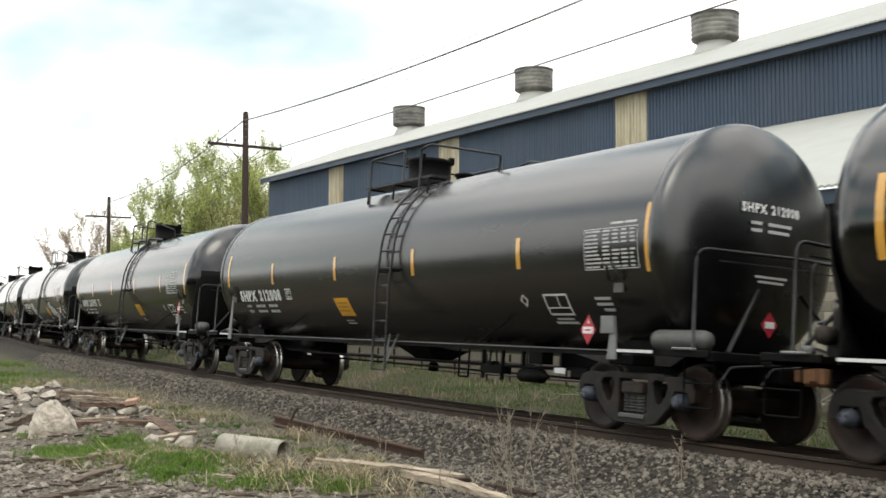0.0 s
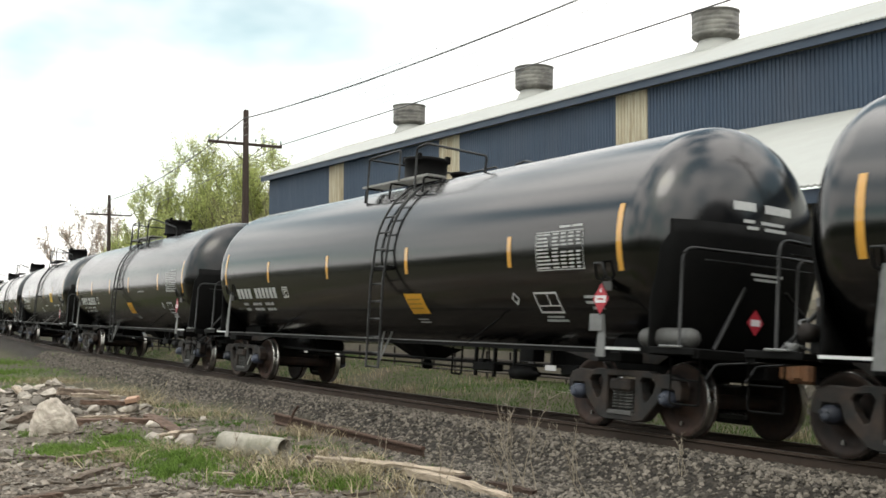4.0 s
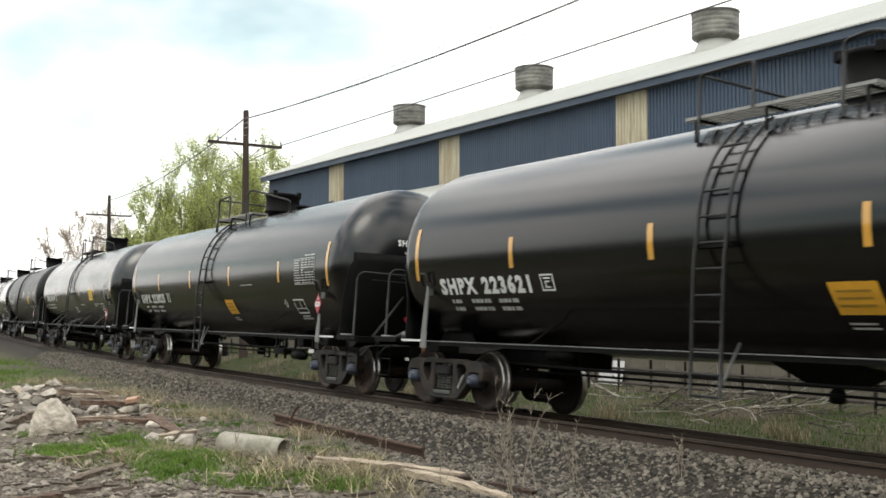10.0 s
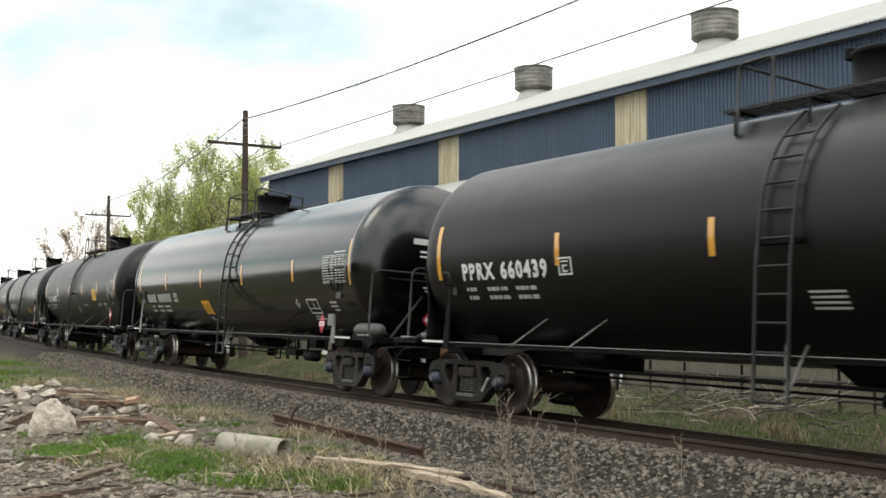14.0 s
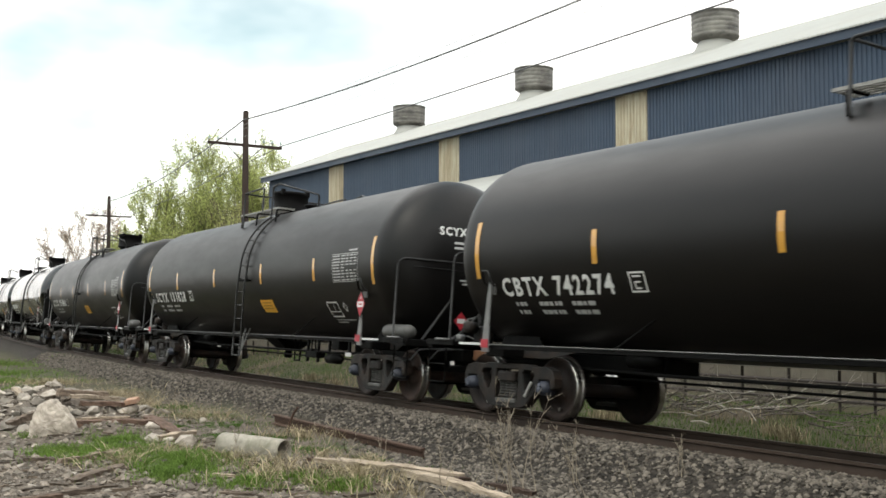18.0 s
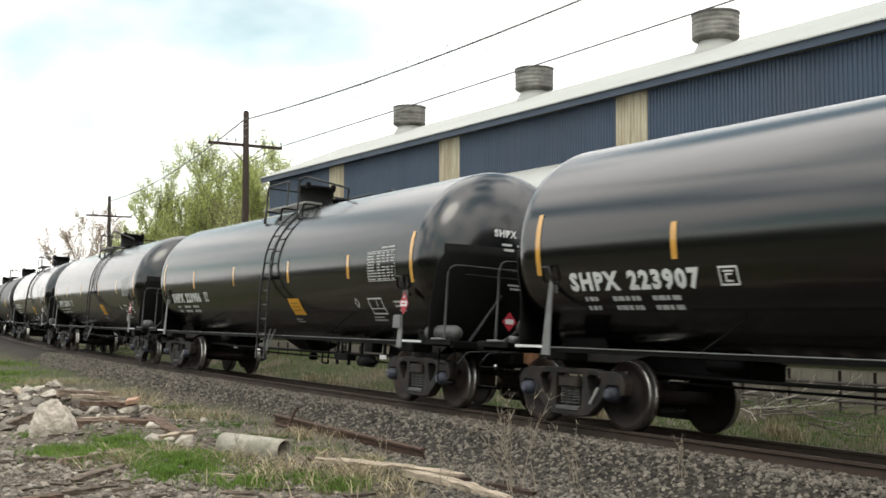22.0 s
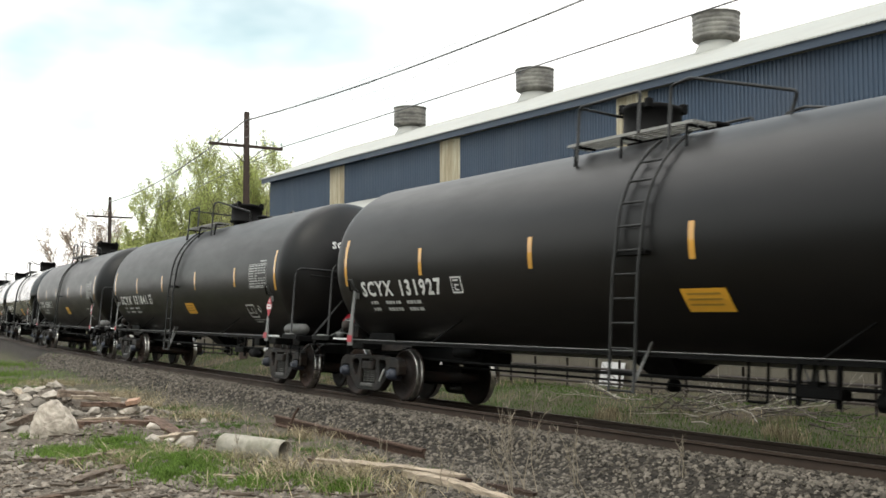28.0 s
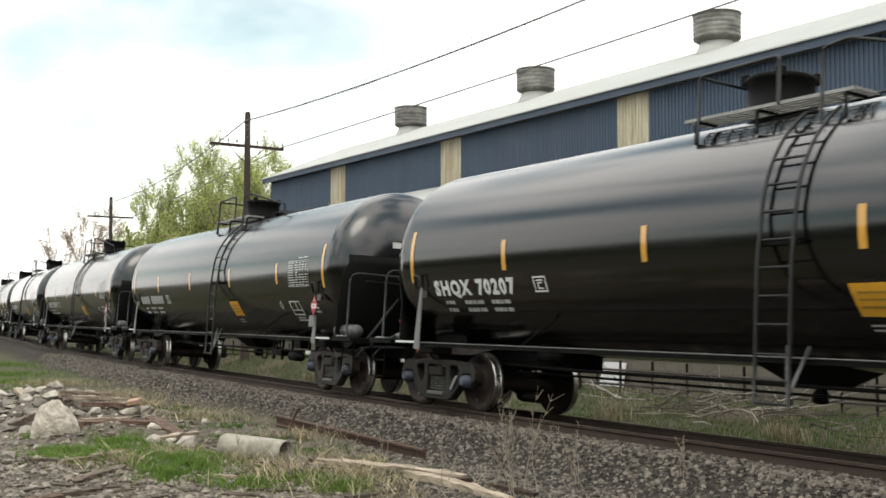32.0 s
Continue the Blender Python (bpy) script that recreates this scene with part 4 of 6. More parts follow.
        for side in (-1, 1):
            q = [(s * 6.86 + a, side * (math.sqrt(R_TANK ** 2 - (z - Z_TANK) ** 2) + c), z) for a, z, c in ((-0.09, 1.9, 0.0), (-0.09, 1.92, 0.07), (-0.07, 2.1, 0.08), (0.07, 2.1, 0.08), (0.09, 1.92, 0.07), (0.09, 1.9, 0.0))]
            part("roping_staple", bar(q, 0.02, 6), "rail_grey", car)
        if style == "round":
            for side in (-1, 1):
                part("end_gusset", box(s * 7.75 - 0.02, s * 7.75 + 0.02, side * 0.4 - 0.02, side * 0.4 + 0.02, 1.06, 1.6), "frame_black", car)
        part("coupler", B(B(box(min(s * 8.5, s * 8.78), max(s * 8.5, s * 8.78), -0.09, 0.09, 0.78, 0.96, 0.02), min(s * 8.72, s * 8.93), max(s * 8.72, s * 8.93), -0.17, 0.1, 0.74, 1.02, 0.04),
                            min(s * 8.82, s * 9.0), max(s * 8.82, s * 9.0), -0.2, -0.02, 0.76, 1.0, 0.05), "coupler_rust", car, "rusty cast coupler")
        part("uncoupling_lever", bar(rounded([(s * 8.75, -0.05, 1.02), (s * 8.66, -0.2, 0.98), (s * 8.62, -1.2, 0.9), (s * 8.62, -1.36, 0.72)], 0.05), 0.014, 6), "rail_grey", car)
        part("air_hose", bar(rounded([(s * 8.6, 0.35, 0.85), (s * 8.85, 0.36, 0.6), (s * 8.92, 0.33, 0.42)], 0.1), 0.026, 6), "ink", car)
        bm = bmesh.new()
        q = s * 8.24
        bm.faces.new([bm.verts.new((q, -0.2 + a, 1.44 + b)) for a, b in ((0, -0.16), (0.14, 0), (0, 0.16), (-0.14, 0))])
        o = part("end_placard", bm, "red", car, "red diamond placard on the tank end")
        bm = bmesh.new()
        bm.faces.new([bm.verts.new((q + s * 0.006, -0.2 + a, 1.44 + b)) for a, b in ((-0.08, -0.04), (0.08, -0.04), (0.08, 0.04), (-0.08, 0.04))])
        part("placard_band", bm, "placard_white", o)
        if style in ("round", "bright", "plain"):
            part("head_shield", head_shield(s), "frame_black", car, "black steel shield over the lower tank end")
    if style in ("bright", "old", "flat", "flat2"):
        part("end_reservoir", spin(bmesh.new(), [(7.3, 0.02), (7.34, 0.11), (7.4, 0.125), (8.14, 0.125), (8.2, 0.11), (8.24, 0.02)], "x", 20, at=(0, -1.15, 1.19)), "spring_steel", car, "grey air reservoir on the platform")
    bm = B(B(box(-8.3, -8.05, -0.75, -0.5, 1.06, 1.34, 0.03), -8.26, -8.12, -0.72, -0.55, 1.32, 1.6, 0.03), -8.4, -8.2, -0.68, -0.6, 1.2, 1.26, 0.01)
    B(bm, -8.34, -8.1, -0.46, -0.24, 1.1, 1.42, 0.04)
    spin(bm, [(-0.98, 0.02), (-0.97, 0.1), (-0.8, 0.1), (-0.78, 0.02)], "y", 14, at=(-8.18, 0, 1.3))
    part("control_valve", bm, "cast_steel", car)
    for k, pts in enumerate((((-8.2, -0.9, 1.3), (-8.36, -0.86, 1.42), (-8.36, -0.5, 1.5), (-8.2, -0.35, 1.46)), ((-8.3, -0.6, 1.6), (-8.4, -0.5, 1.72), (-8.4, -0.2, 1.6), (-8.3, -0.1, 1.1)), ((-8.25, -0.7, 1.1), (-8.45, -0.9, 1.2), (-8.3, -1.2, 1.08)))):
        part("valve_pipe", bar(rounded(pts, 0.06), 0.016, 6), "spring_steel" if k else "pale_edge", car)
    part("valve_cap", spin(bmesh.new(), [(1.08, 0.075), (1.16, 0.08), (1.18, 0.05)], "z", 12, at=(-8.36, -0.95, 0)), "pale_edge", car, "pale round valve cap")
    bm = bmesh.new()
    tube(bm, [(-8.42, 0.28 * math.cos(k * 0.3927), 1.85 + 0.28 * math.sin(k * 0.3927)) for k in range(17)], 0.015, 5)
    for k in range(4):
        tube(bm, [(-8.42, 0, 1.85), (-8.42, 0.28 * math.cos(k * 1.5708), 1.85 + 0.28 * math.sin(k * 1.5708))], 0.012, 5)
    tube(bm, [(-8.42, 0, 1.85), (-8.2, 0, 1.85)], 0.02, 5)
    tube(bm, [(-8.22, 0, 1.06), (-8.22, 0, 1.95)], 0.04, 6)
    part("hand_brake", bm, "frame_black", car, "hand brake wheel on a post")
    # running rail along both sides with slanting struts
    for side in (-1, 1):
        bm = tube(bmesh.new(), [(-7.0, side * 1.45, 1.03), (7.0, side * 1.45, 1.03)], 0.0075, 8)
        part("side_rail", bm, "pale_edge", car, "worn pale steel side rail")
        part("side_channel", box(-7.0, 7.0, side * 1.42 - 0.012, side * 1.42 + 0.012, 0.965, 1.015, 0.004), "frame_black", car)
        for x in ((-5.2, -3.9, 1.6, 4.4) if style == "plain" else (-4.1, 3.6)):
            h = 1.42
            part("strut", bar([(x, side * 1.44, 1.0), (x + 0.42, side * math.sqrt(R_TANK ** 2 - (h - Z_TANK) ** 2), h)], 0.013, 6), "pale_edge" if style == "plain" else "frame_black", car)
    # brake gear under the belly
    if style == "plain":
        part("brake_cylinder", spin(bmesh.new(), [(2.7, 0.02), (2.72, 0.11), (3.1, 0.115), (3.12, 0.04), (3.6, 0.03)], "x", 16, at=(0, -0.2, 0.86)), "frame_black", car)
    else:
        part("brake_cylinder", spin(bmesh.new(), [(3.72, 0.02), (3.74, 0.1), (4.26, 0.105), (4.3, 0.05), (4.42, 0.03)], "x", 16, at=(0, -0.62, 0.62)), "frame_black", car)
        bm = box(2.66, 3.28, -0.7, -0.5, 0.61, 0.74, 0.015)
        B(bm, 2.8, 2.95, -0.68, -0.52, 0.72, 0.8, 0.01)
        part("relay_valve", bm, "frame_black", car)
        for x in (2.65, 3.2, 3.76, 4.73):
            part("gear_hanger", box(x - 0.03, x + 0.03, -0.65, -0.6, 0.52 if x < 4 else 0.68, 1.02, 0.006), "frame_black", car)
        for a, b in ((2.82, 2.88), (3.06, 3.0)):
            part("hanger_brace", bar([(a, -0.63, 0.72), (b, -0.63, 1.02)], 0.018, 6), "frame_black", car)
        part("gear_box", box(3.96, 4.31, -0.68, -0.46, 0.8, 1.03, 0.012), "frame_black", car)
        part("gear_tag", box(4.6, 4.86, -0.66, -0.65, 0.685, 0.765, 0.002), "placard_white", car, "white plate on the brake gear")
        part("gear_box", box(4.9, 5.3, -0.6, -0.4, 0.64, 0.78, 0.012), "frame_black", car)
    for s in (-1, 1):
        for side in (-1, 1):
            o = slab([(-1.55, 1.0), (0.75, 1.0), (0.5, 0.87), (-0.8, 0.87)], 0.02)
            for v in o.verts:
                v.co = Vector((s * TRUCK + v.co.x * s, side * 0.93 + v.co.y, v.co.z))
            part("bolster_web", o, "cast_steel", car, "dusty sloping web plate over the bogie")
            part("data_plate", box(s * 6.86 - 0.09, s * 6.86 + 0.09, side * 1.4 - 0.012, side * 1.4 + 0.012, 1.76, 1.9, 0.004), "spring_steel", car)
    part("air_reservoir", spin(bmesh.new(), [(-4.9, 0.02), (-4.84, 0.1), (-4.3, 0.1), (-4.24, 0.02)], "x", 16, at=(0, -0.45, 0.92)), "frame_black", car)
    part("brake_rod", bar([(-5.8, -0.2, 0.66), (5.8, -0.3, 0.62)], 0.018, 6), "frame_black", car)
    part("brake_rod", bar([(-4.6, 0.45, 0.74), (4.6, 0.45, 0.74)], 0.018, 6), "frame_black", car)
    part("train_pipe", bar([(-8.4, -0.42, 0.8), (-4, -0.62, 0.74), (4, -0.62, 0.74), (8.4, 0.35, 0.84)], 0.025, 6), "frame_black", car)
    for x in (2.5, 3.4) if style == "plain" else (1.9,):
        part("pipe_hanger", bar(rounded([(x, -0.62, 1.0), (x, -0.62, 0.52), (x + 0.3, -0.62, 0.52), (x + 0.3, -0.62, 1.0)], 0.03), 0.018, 6), "frame_black", car)
    bm = bmesh.new()
    w = 0.62 if style in ("round", "bright", "old") else 0.42
    r8 = [(w, 1.0, 0.5), (-w, 1.0, 0.5), (-w, 1.0, -0.5), (w, 1.0, -0.5)]
    r9 = [(0.3, 0.76, 0.2), (-0.3, 0.76, 0.2), (-0.3, 0.76, -0.2), (0.3, 0.76, -0.2)]
    A = [bm.verts.new((x, y, z)) for x, z, y in r8]
    C = [bm.verts.new((x, y, z)) for x, z, y in r9]
    bm.faces.new(C)
    for i in range(4):
        bm.faces.new((A[i], A[(i + 1) % 4], C[(i + 1) % 4], C[i]))
    bmesh.ops.recalc_face_normals(bm, faces=bm.faces[:])
    part("outlet_skid", bm, "frame_black", car)
    part("outlet_valve", spin(bmesh.new(), [(0.54, 0.06), (0.56, 0.1), (0.66, 0.1), (0.7, 0.07), (0.82, 0.07)], "z", 14), "frame_black", car)
    # hatch, walkway, rails on top and the ladders
    dx, lx, p1, p2, p3, e1 = {"round": (0.68, -0.23, -1.08, -0.22, 1.05, 2.75), "bright": (-0.55, 0.9, -0.9, 0.35, 0.96, 2.6), "old": (-0.62, 0.9, -1.0, 0.3, 0.9, 2.8),
                              "plain": (0.0, -0.15, -1.28, -0.77, 0.78, 2.6), "flat": (-0.58, 0.9, -0.93, 0.34, 0.93, 2.6), "flat2": (0.68, -0.23, -1.08, -0.22, 1.05, 2.75)}[style]
    z0 = Z_TANK + R_TANK
    part("hatch_housing", spin(bmesh.new(), [(z0 - 0.08, 0.34), (z0 + 0.06, 0.34), (z0 + 0.065, 0.44), (z0 + 0.1, 0.44), (z0 + 0.11, 0.41), (z0 + 0.46, 0.415), (z0 + 0.48, 0.44), (z0 + 0.53, 0.44), (z0 + 0.55, 0.41), (z0 + 0.57, 0.02)], "z", 32, at=(dx, 0, 0)),
         "frame_black", car, "round black hatch housing")
    for k in range(4):
        a = 0.7 + k * 1.5708
        part("hatch_clamp", box(dx + 0.43 * math.cos(a) - 0.05, dx + 0.43 * math.cos(a) + 0.05, 0.43 * math.sin(a) - 0.05, 0.43 * math.sin(a) + 0.05, z0 + 0.46, z0 + 0.6, 0.01), "frame_black", car)
    low = Z_TANK + math.sqrt(R_TANK ** 2 - 1.02 ** 2) - 0.02
    for side in (-1, 1):
        y0, y1 = sorted((side * 0.66, side * 1.04))
        bm = bmesh.new()
        for k in range(5):
            yy = y0 + (y1 - y0 - 0.03) * k / 4
            B(bm, p1 - 0.25, p3 + 0.42, yy, yy + 0.03, z0 - 0.11, z0 - 0.07)
        for k in range(13):
            xx = p1 - 0.25 + (p3 - p1 + 0.64) * k / 12
            B(bm, xx, xx + 0.03, y0, y1, z0 - 0.1, z0 - 0.075)
        part("walkway", bm, "rail_grey" if style in ("old", "plain") else "grating", car, "open steel grating")
        for x in (p1 - 0.05, (p1 + p3) / 2, p3 + 0.3):
            part("walkway_bracket", bar(rounded([(x, side * 0.7, z0 - 0.11), (x, side * 1.04, z0 - 0.12), (x + 0.05, side * 1.08, low)], 0.05), 0.022, 6), "frame_black", car)
        part("top_rail", bar(rounded([(p1, side * 1.05, low), (p1, side * 1.05, z0 + 0.44), (p2, side * 1.05, z0 + 0.46), (p2, side * 1.05, z0 - 0.1)], 0.07), 0.022, 7), "rail_grey", car)
        part("top_rail", bar(rounded([(p3, side * 1.05, low), (p3, side * 1.05, z0 + 0.42), (p3 + 0.34, side * 1.05, z0 + 0.46), (e1, side * 0.62, z0 + 0.14), (e1 - 0.16, side * 0.55, z0 - 0.12)], 0.07), 0.022, 7), "rail_grey", car)
    part("top_rail", bar([(p1, -1.03, z0 + 0.43), (p1, 1.03, z0 + 0.43)], 0.02, 7), "rail_grey", car)
    if style != "plain":
        part("vent_valve", spin(bmesh.new(), [(z0 - 0.05, 0.16), (z0 + 0.1, 0.16), (z0 + 0.12, 0.2), (z0 + 0.16, 0.2), (z0 + 0.2, 0.05)], "z", 14, at=(dx + 1.15, 0.1, 0)), "frame_black", car)
    for side in (-1, 1):
        lad = thing("ladder")
        lad.parent = car
        if side > 0:
            lad.scale = (1, -1, 1)
        for q in (-0.23, 0.23):
            up = [(lx + q, y, z) for x, y, z in curved(0, 36, 82, R_TANK + 0.07)]
            part("ladder_rail", bar(rounded(up + [(lx + q, -1.64, 2.0), (lx + q, -1.62, 1.0), (lx + q, -1.62, 0.52)], 0.1), 0.022, 7), "rail_grey", lad)
        for z in (0.54, 0.78, 1.05, 1.36, 1.66, 1.96, 2.26, 2.56, 2.86, 3.15, 3.42):
            y = -1.62 if z < 2.2 else -math.sqrt((R_TANK + 0.07) ** 2 - (z - Z_TANK) ** 2)
            part("rung", bar([(lx - 0.24, y, z), (lx + 0.24, y, z)], 0.016, 6), "rail_grey", lad)
        part("ladder_bracket", box(lx - 0.3, lx + 0.3, -1.6, -1.5, 2.2, 2.24), "frame_black", lad)
        for q in (0.34, 0.05):
            part("ladder_stay", bar([(lx + q, -1.45, 1.15), (lx + 0.2, -1.6, 0.62)], 0.018, 6), "pale_edge", lad)
    for s in (-1, 1):
        bogie(car, s * TRUCK, -s * 0.0131, s < 0 or style == "plain")
    return car


def near_marks(car, style):
    """Notices, tables of print and placards on the near side."""
    if style in ("round", "bright", "old"):
        n0, n1 = {"round": (0.95, 1.55), "bright": (1.45, 2.04), "old": (-1.56, -0.95)}[style]
        decal("notice_panel", n0, n1, 1.48, 1.8, "sign_orange", car, "faded orange notice panel", slant=-0.03)
        bars_decal("notice_print", [(n0 + 0.05, n1 - 0.12, 1.7 - 0.07 * k, 1.722 - 0.07 * k) for k in range(3)], "olive_ink", car, lift=0.012)
        q = {"round": 0.13, "bright": 0.0, "old": 0.85}[style]
        print_table(car, 5.42 + q, 6.48 + q, 2.06, 2.56, 9, 4)
        v = 0.24 if style == "round" else 0.2
        frame_decal(car, 4.98 + v, 5.52 + v, 1.49, 1.77)
        bars_decal("small_print", [(5.0 + v, 5.5 + v, 1.38, 1.41), (5.06 + v, 5.44 + v, 1.43, 1.455)], "grey_print", car)
        emblem(car, 4.3 + 2 * v, 1.69)
        if style != "round":
            bars_decal("side_print", [(6.3, 6.62, 1.68 - 0.07 * k, 1.715 - 0.07 * k) for k in range(2)] + [(6.4, 6.62, 1.54, 1.575)], "grey_print", car)
        if style == "round":
            bars_decal("small_print", [(2.3, 3.05, 2.1, 2.115)], "grey_print", car)
        bars_decal("small_print", [(n0 + 0.05, n0 + 0.4, 1.34, 1.36), (n0 + 0.05, n0 + 0.38, 1.385, 1.405)], "grey_print", car)
    elif style == "plain":
        decal("notice_panel", 3.41, 4.08, 1.94, 2.32, "sign_yellow", car, "bright yellow notice panel")
        bars_decal("notice_print", [(3.5, 3.98, 2.24 - 0.055 * k, 2.262 - 0.055 * k) for k in range(5)], "olive_ink", car, lift=0.012)
        print_table(car, 6.12, 7.02, 1.98, 2.46, 7, 4)
        frame_decal(car, 5.22, 5.66, 1.54, 1.82)
        bars_decal("small_print", [(-0.05, 0.42, 1.7 - 0.055 * k, 1.725 - 0.055 * k) for k in range(4)], "grey_print", car)
        bars_decal("small_print", [(1.37, 2.2, 1.78, 1.81)], "grey_print", car)
        bars_decal("small_print", [(4.1, 4.88, 1.79, 1.82), (4.15, 4.5, 1.73, 1.75)], "grey_print", car)
    else:
        n0 = 0.32 if style == "flat2" else 1.52
        decal("notice_panel", n0, n0 + 0.74, 1.53, 1.79, "sign_orange", car, "faded orange notice panel", slant=-0.04)
        bars_decal("notice_print", [(n0 + 0.06, n0 + 0.6, 1.72 - 0.06 * k, 1.742 - 0.06 * k) for k in range(3)], "olive_ink", car, lift=0.012)
        print_table(car, 5.6, 6.7, 2.08, 2.58, 8, 3)
        frame_decal(car, 5.0, 5.5, 1.44, 1.72)
        emblem(car, 5.78, 1.62)
        bars_decal("small_print", [(5.06, 5.5, 1.34, 1.36), (5.06, 5.9, 1.385, 1.4)], "grey_print", car)
    placard(car, *((7.0, 0.22) if style == "flat2" else (6.9, 0.22) if style == "flat" else (6.42, 0.19, -1.505, 1.28) if style == "old" else (7.05, 0.22, -1.505, 1.44) if style == "plain" else (6.87, 0.2)))


def print_table(car, x0, x1, z0, z1, rows, columns):
    """A stencilled table of fine print: ragged light lines between dark gaps."""
    rng = random.Random(rows * 10 + columns)
    lines, rows = [], rows + 1
    dz, dx = (z1 - z0) / rows, (x1 - x0) / columns
    stops = [0.03, 0.36, 0.54, 0.7, 0.86]
    for k in range(rows):
        for c, (a, b) in enumerate(zip(stops, stops[1:] + [0.99])):
            if k == rows // 2 and c > 1:
                continue
            a2, b2 = x0 + (x1 - x0) * a, x0 + (x1 - x0) * (b - (rng.uniform(0.02, 0.12) if c == 0 else 0.03 + 0.04 * rng.random()))
            cut = a2 + (b2 - a2) * rng.uniform(0.4, 0.65)
            for p, q in ((a2, cut - 0.006), (cut + 0.006, b2)) if c == 0 else ((a2, b2),):
                lines.append((p, q, z0 + dz * (k + 0.24), z0 + dz * (k + 0.7)))
    tagged(bars_decal("data_table", lines, "table_print", car, "stencilled table of fine grey print"), kind="stuff")
    w = 0.012
    bars_decal("table_border", [(x0, x1, z0 - w, z0), (x0, x1, z1, z1 + w), (x0, x0 + w, z0, z1), (x1 - w, x1, z0, z1)], "table_print", car)
    bars_decal("table_heading", [(x0 + dx * 2.0, x1 - dx * 1.1, z1 + 0.05, z1 + 0.08), (x1 - dx * 1.0, x1 - dx * 0.1, z1 + 0.05, z1 + 0.08)], "table_print", car)


def emblem(car, x, z):
    """A small square set on its corner, in outline."""
    bm = bmesh.new()
    ring = [[bm.verts.new(on_tank(x + a * r, z + b * r)) for a, b in ((1, 0), (0, 1), (-1, 0), (0, -1))] for r in (0.09, 0.06)]
    for i in range(4):
        bm.faces.new((ring[0][i], ring[0][(i + 1) % 4], ring[1][(i + 1) % 4], ring[1][i]))
    part("emblem", bm, "white", car)


def frame_decal(car, x0, x1, z0, z1):
    w = 0.025
    xm = x0 + (x1 - x0) * 0.55
    bars_decal("stencil_frame", [(x0, x1, z0, z0 + w), (x0, x1, z1 - w, z1), (x0, x0 + w, z0, z1), (x1 - w, x1, z0, z1), (x0, x1, z0 + 0.09, z0 + 0.105), (xm, xm + 0.02, z0 + 0.1, z1)], "white", car)


def placard(car, x, h, y=-1.505, z=1.65):
    """A red and white diamond placard in a holder."""
    def shape(rows, lift):
        bm = bmesh.new()
        for q in rows:
            bm.faces.new([bm.verts.new((x + a, y - lift, z + b)) for a, b in q])
        return bm

    def diamond(r):
        return [(0, -r), (r * 0.8, 0), (0, r), (-r * 0.8, 0)]

    base = part("placard", shape([diamond(h)], 0.0), "red", car, "red diamond placard with a white band")
    part("placard_holder", shape([diamond(h * 1.1)], -0.004), "frame_black", base)
    part("placard_band", shape([[(-h * 0.56, -h * 0.26), (h * 0.56, -h * 0.26), (h * 0.56, h * 0.2), (-h * 0.56, h * 0.2)]], 0.004), "placard_white", base)
    part("placard_print", shape([[(-h * 0.3, -h * 0.08), (h * 0.3, -h * 0.08), (h * 0.3, h * 0.03), (-h * 0.3, h * 0.03)]], 0.007), "red", base)
    part("placard_mark", shape([[(-h * 0.12, h * 0.42), (h * 0.12, h * 0.42), (0, h * 0.74)]], 0.004), "placard_white", base)
    return base


CAR_X = {"round": (-7.15, -4.5, -1.58, 1.5, 4.68, 7.2), "bright": (-7.1, -4.46, -1.46, 1.69, 4.76, 7.2), "old": (-7.1, -4.42, -1.33, 1.69, 4.76, 7.5), "plain": (-7.15, -4.12, -1.28, 1.45, 4.35, 7.25), "flat": (-7.15, -4.44, -1.38, 1.8, 4.7, 7.3), "flat2": (-7.15, -4.4, -1.6, 1.5, 4.6, 7.2)}
LETTER = {"round": (-6.5, 1.79, 0.225, 2.38), "bright": (-6.47, 1.8, 0.215, 2.36), "old": (-6.47, 1.8, 0.215, 2.36), "plain": (-6.5, 1.99, 0.235, 2.14), "flat": (-6.6, 1.82, 0.25, 2.75), "flat2": (-6.57, 1.81, 0.25, 3.12)}

protos = {s: tank_car(s) for s in ("round", "bright", "old", "plain", "flat", "flat2")}
LABEL = {"old": "shiny black railway tank car with blunt rimmed ends",
         "round": "glossy black railway tank car with white stencilled lettering", "bright": "shiny black railway tank car reflecting the sky, orange notice", "plain": "satin black railway tank car with a bright yellow notice",
         "flat": "dull weathered black railway tank car with white lettering",
         "flat2": "dull weathered black railway tank car with white lettering"}
for s, c in protos.items():
    for x in CAR_X[s]:
        e = abs(x) > 6.5
        decal("reflector_mark", x - 0.05, x + 0.05, 2.0 if e else 2.12, 2.84 if e else 2.56, "yellow", c)
    near_marks(c, s)
    tagged(c, LABEL[s])

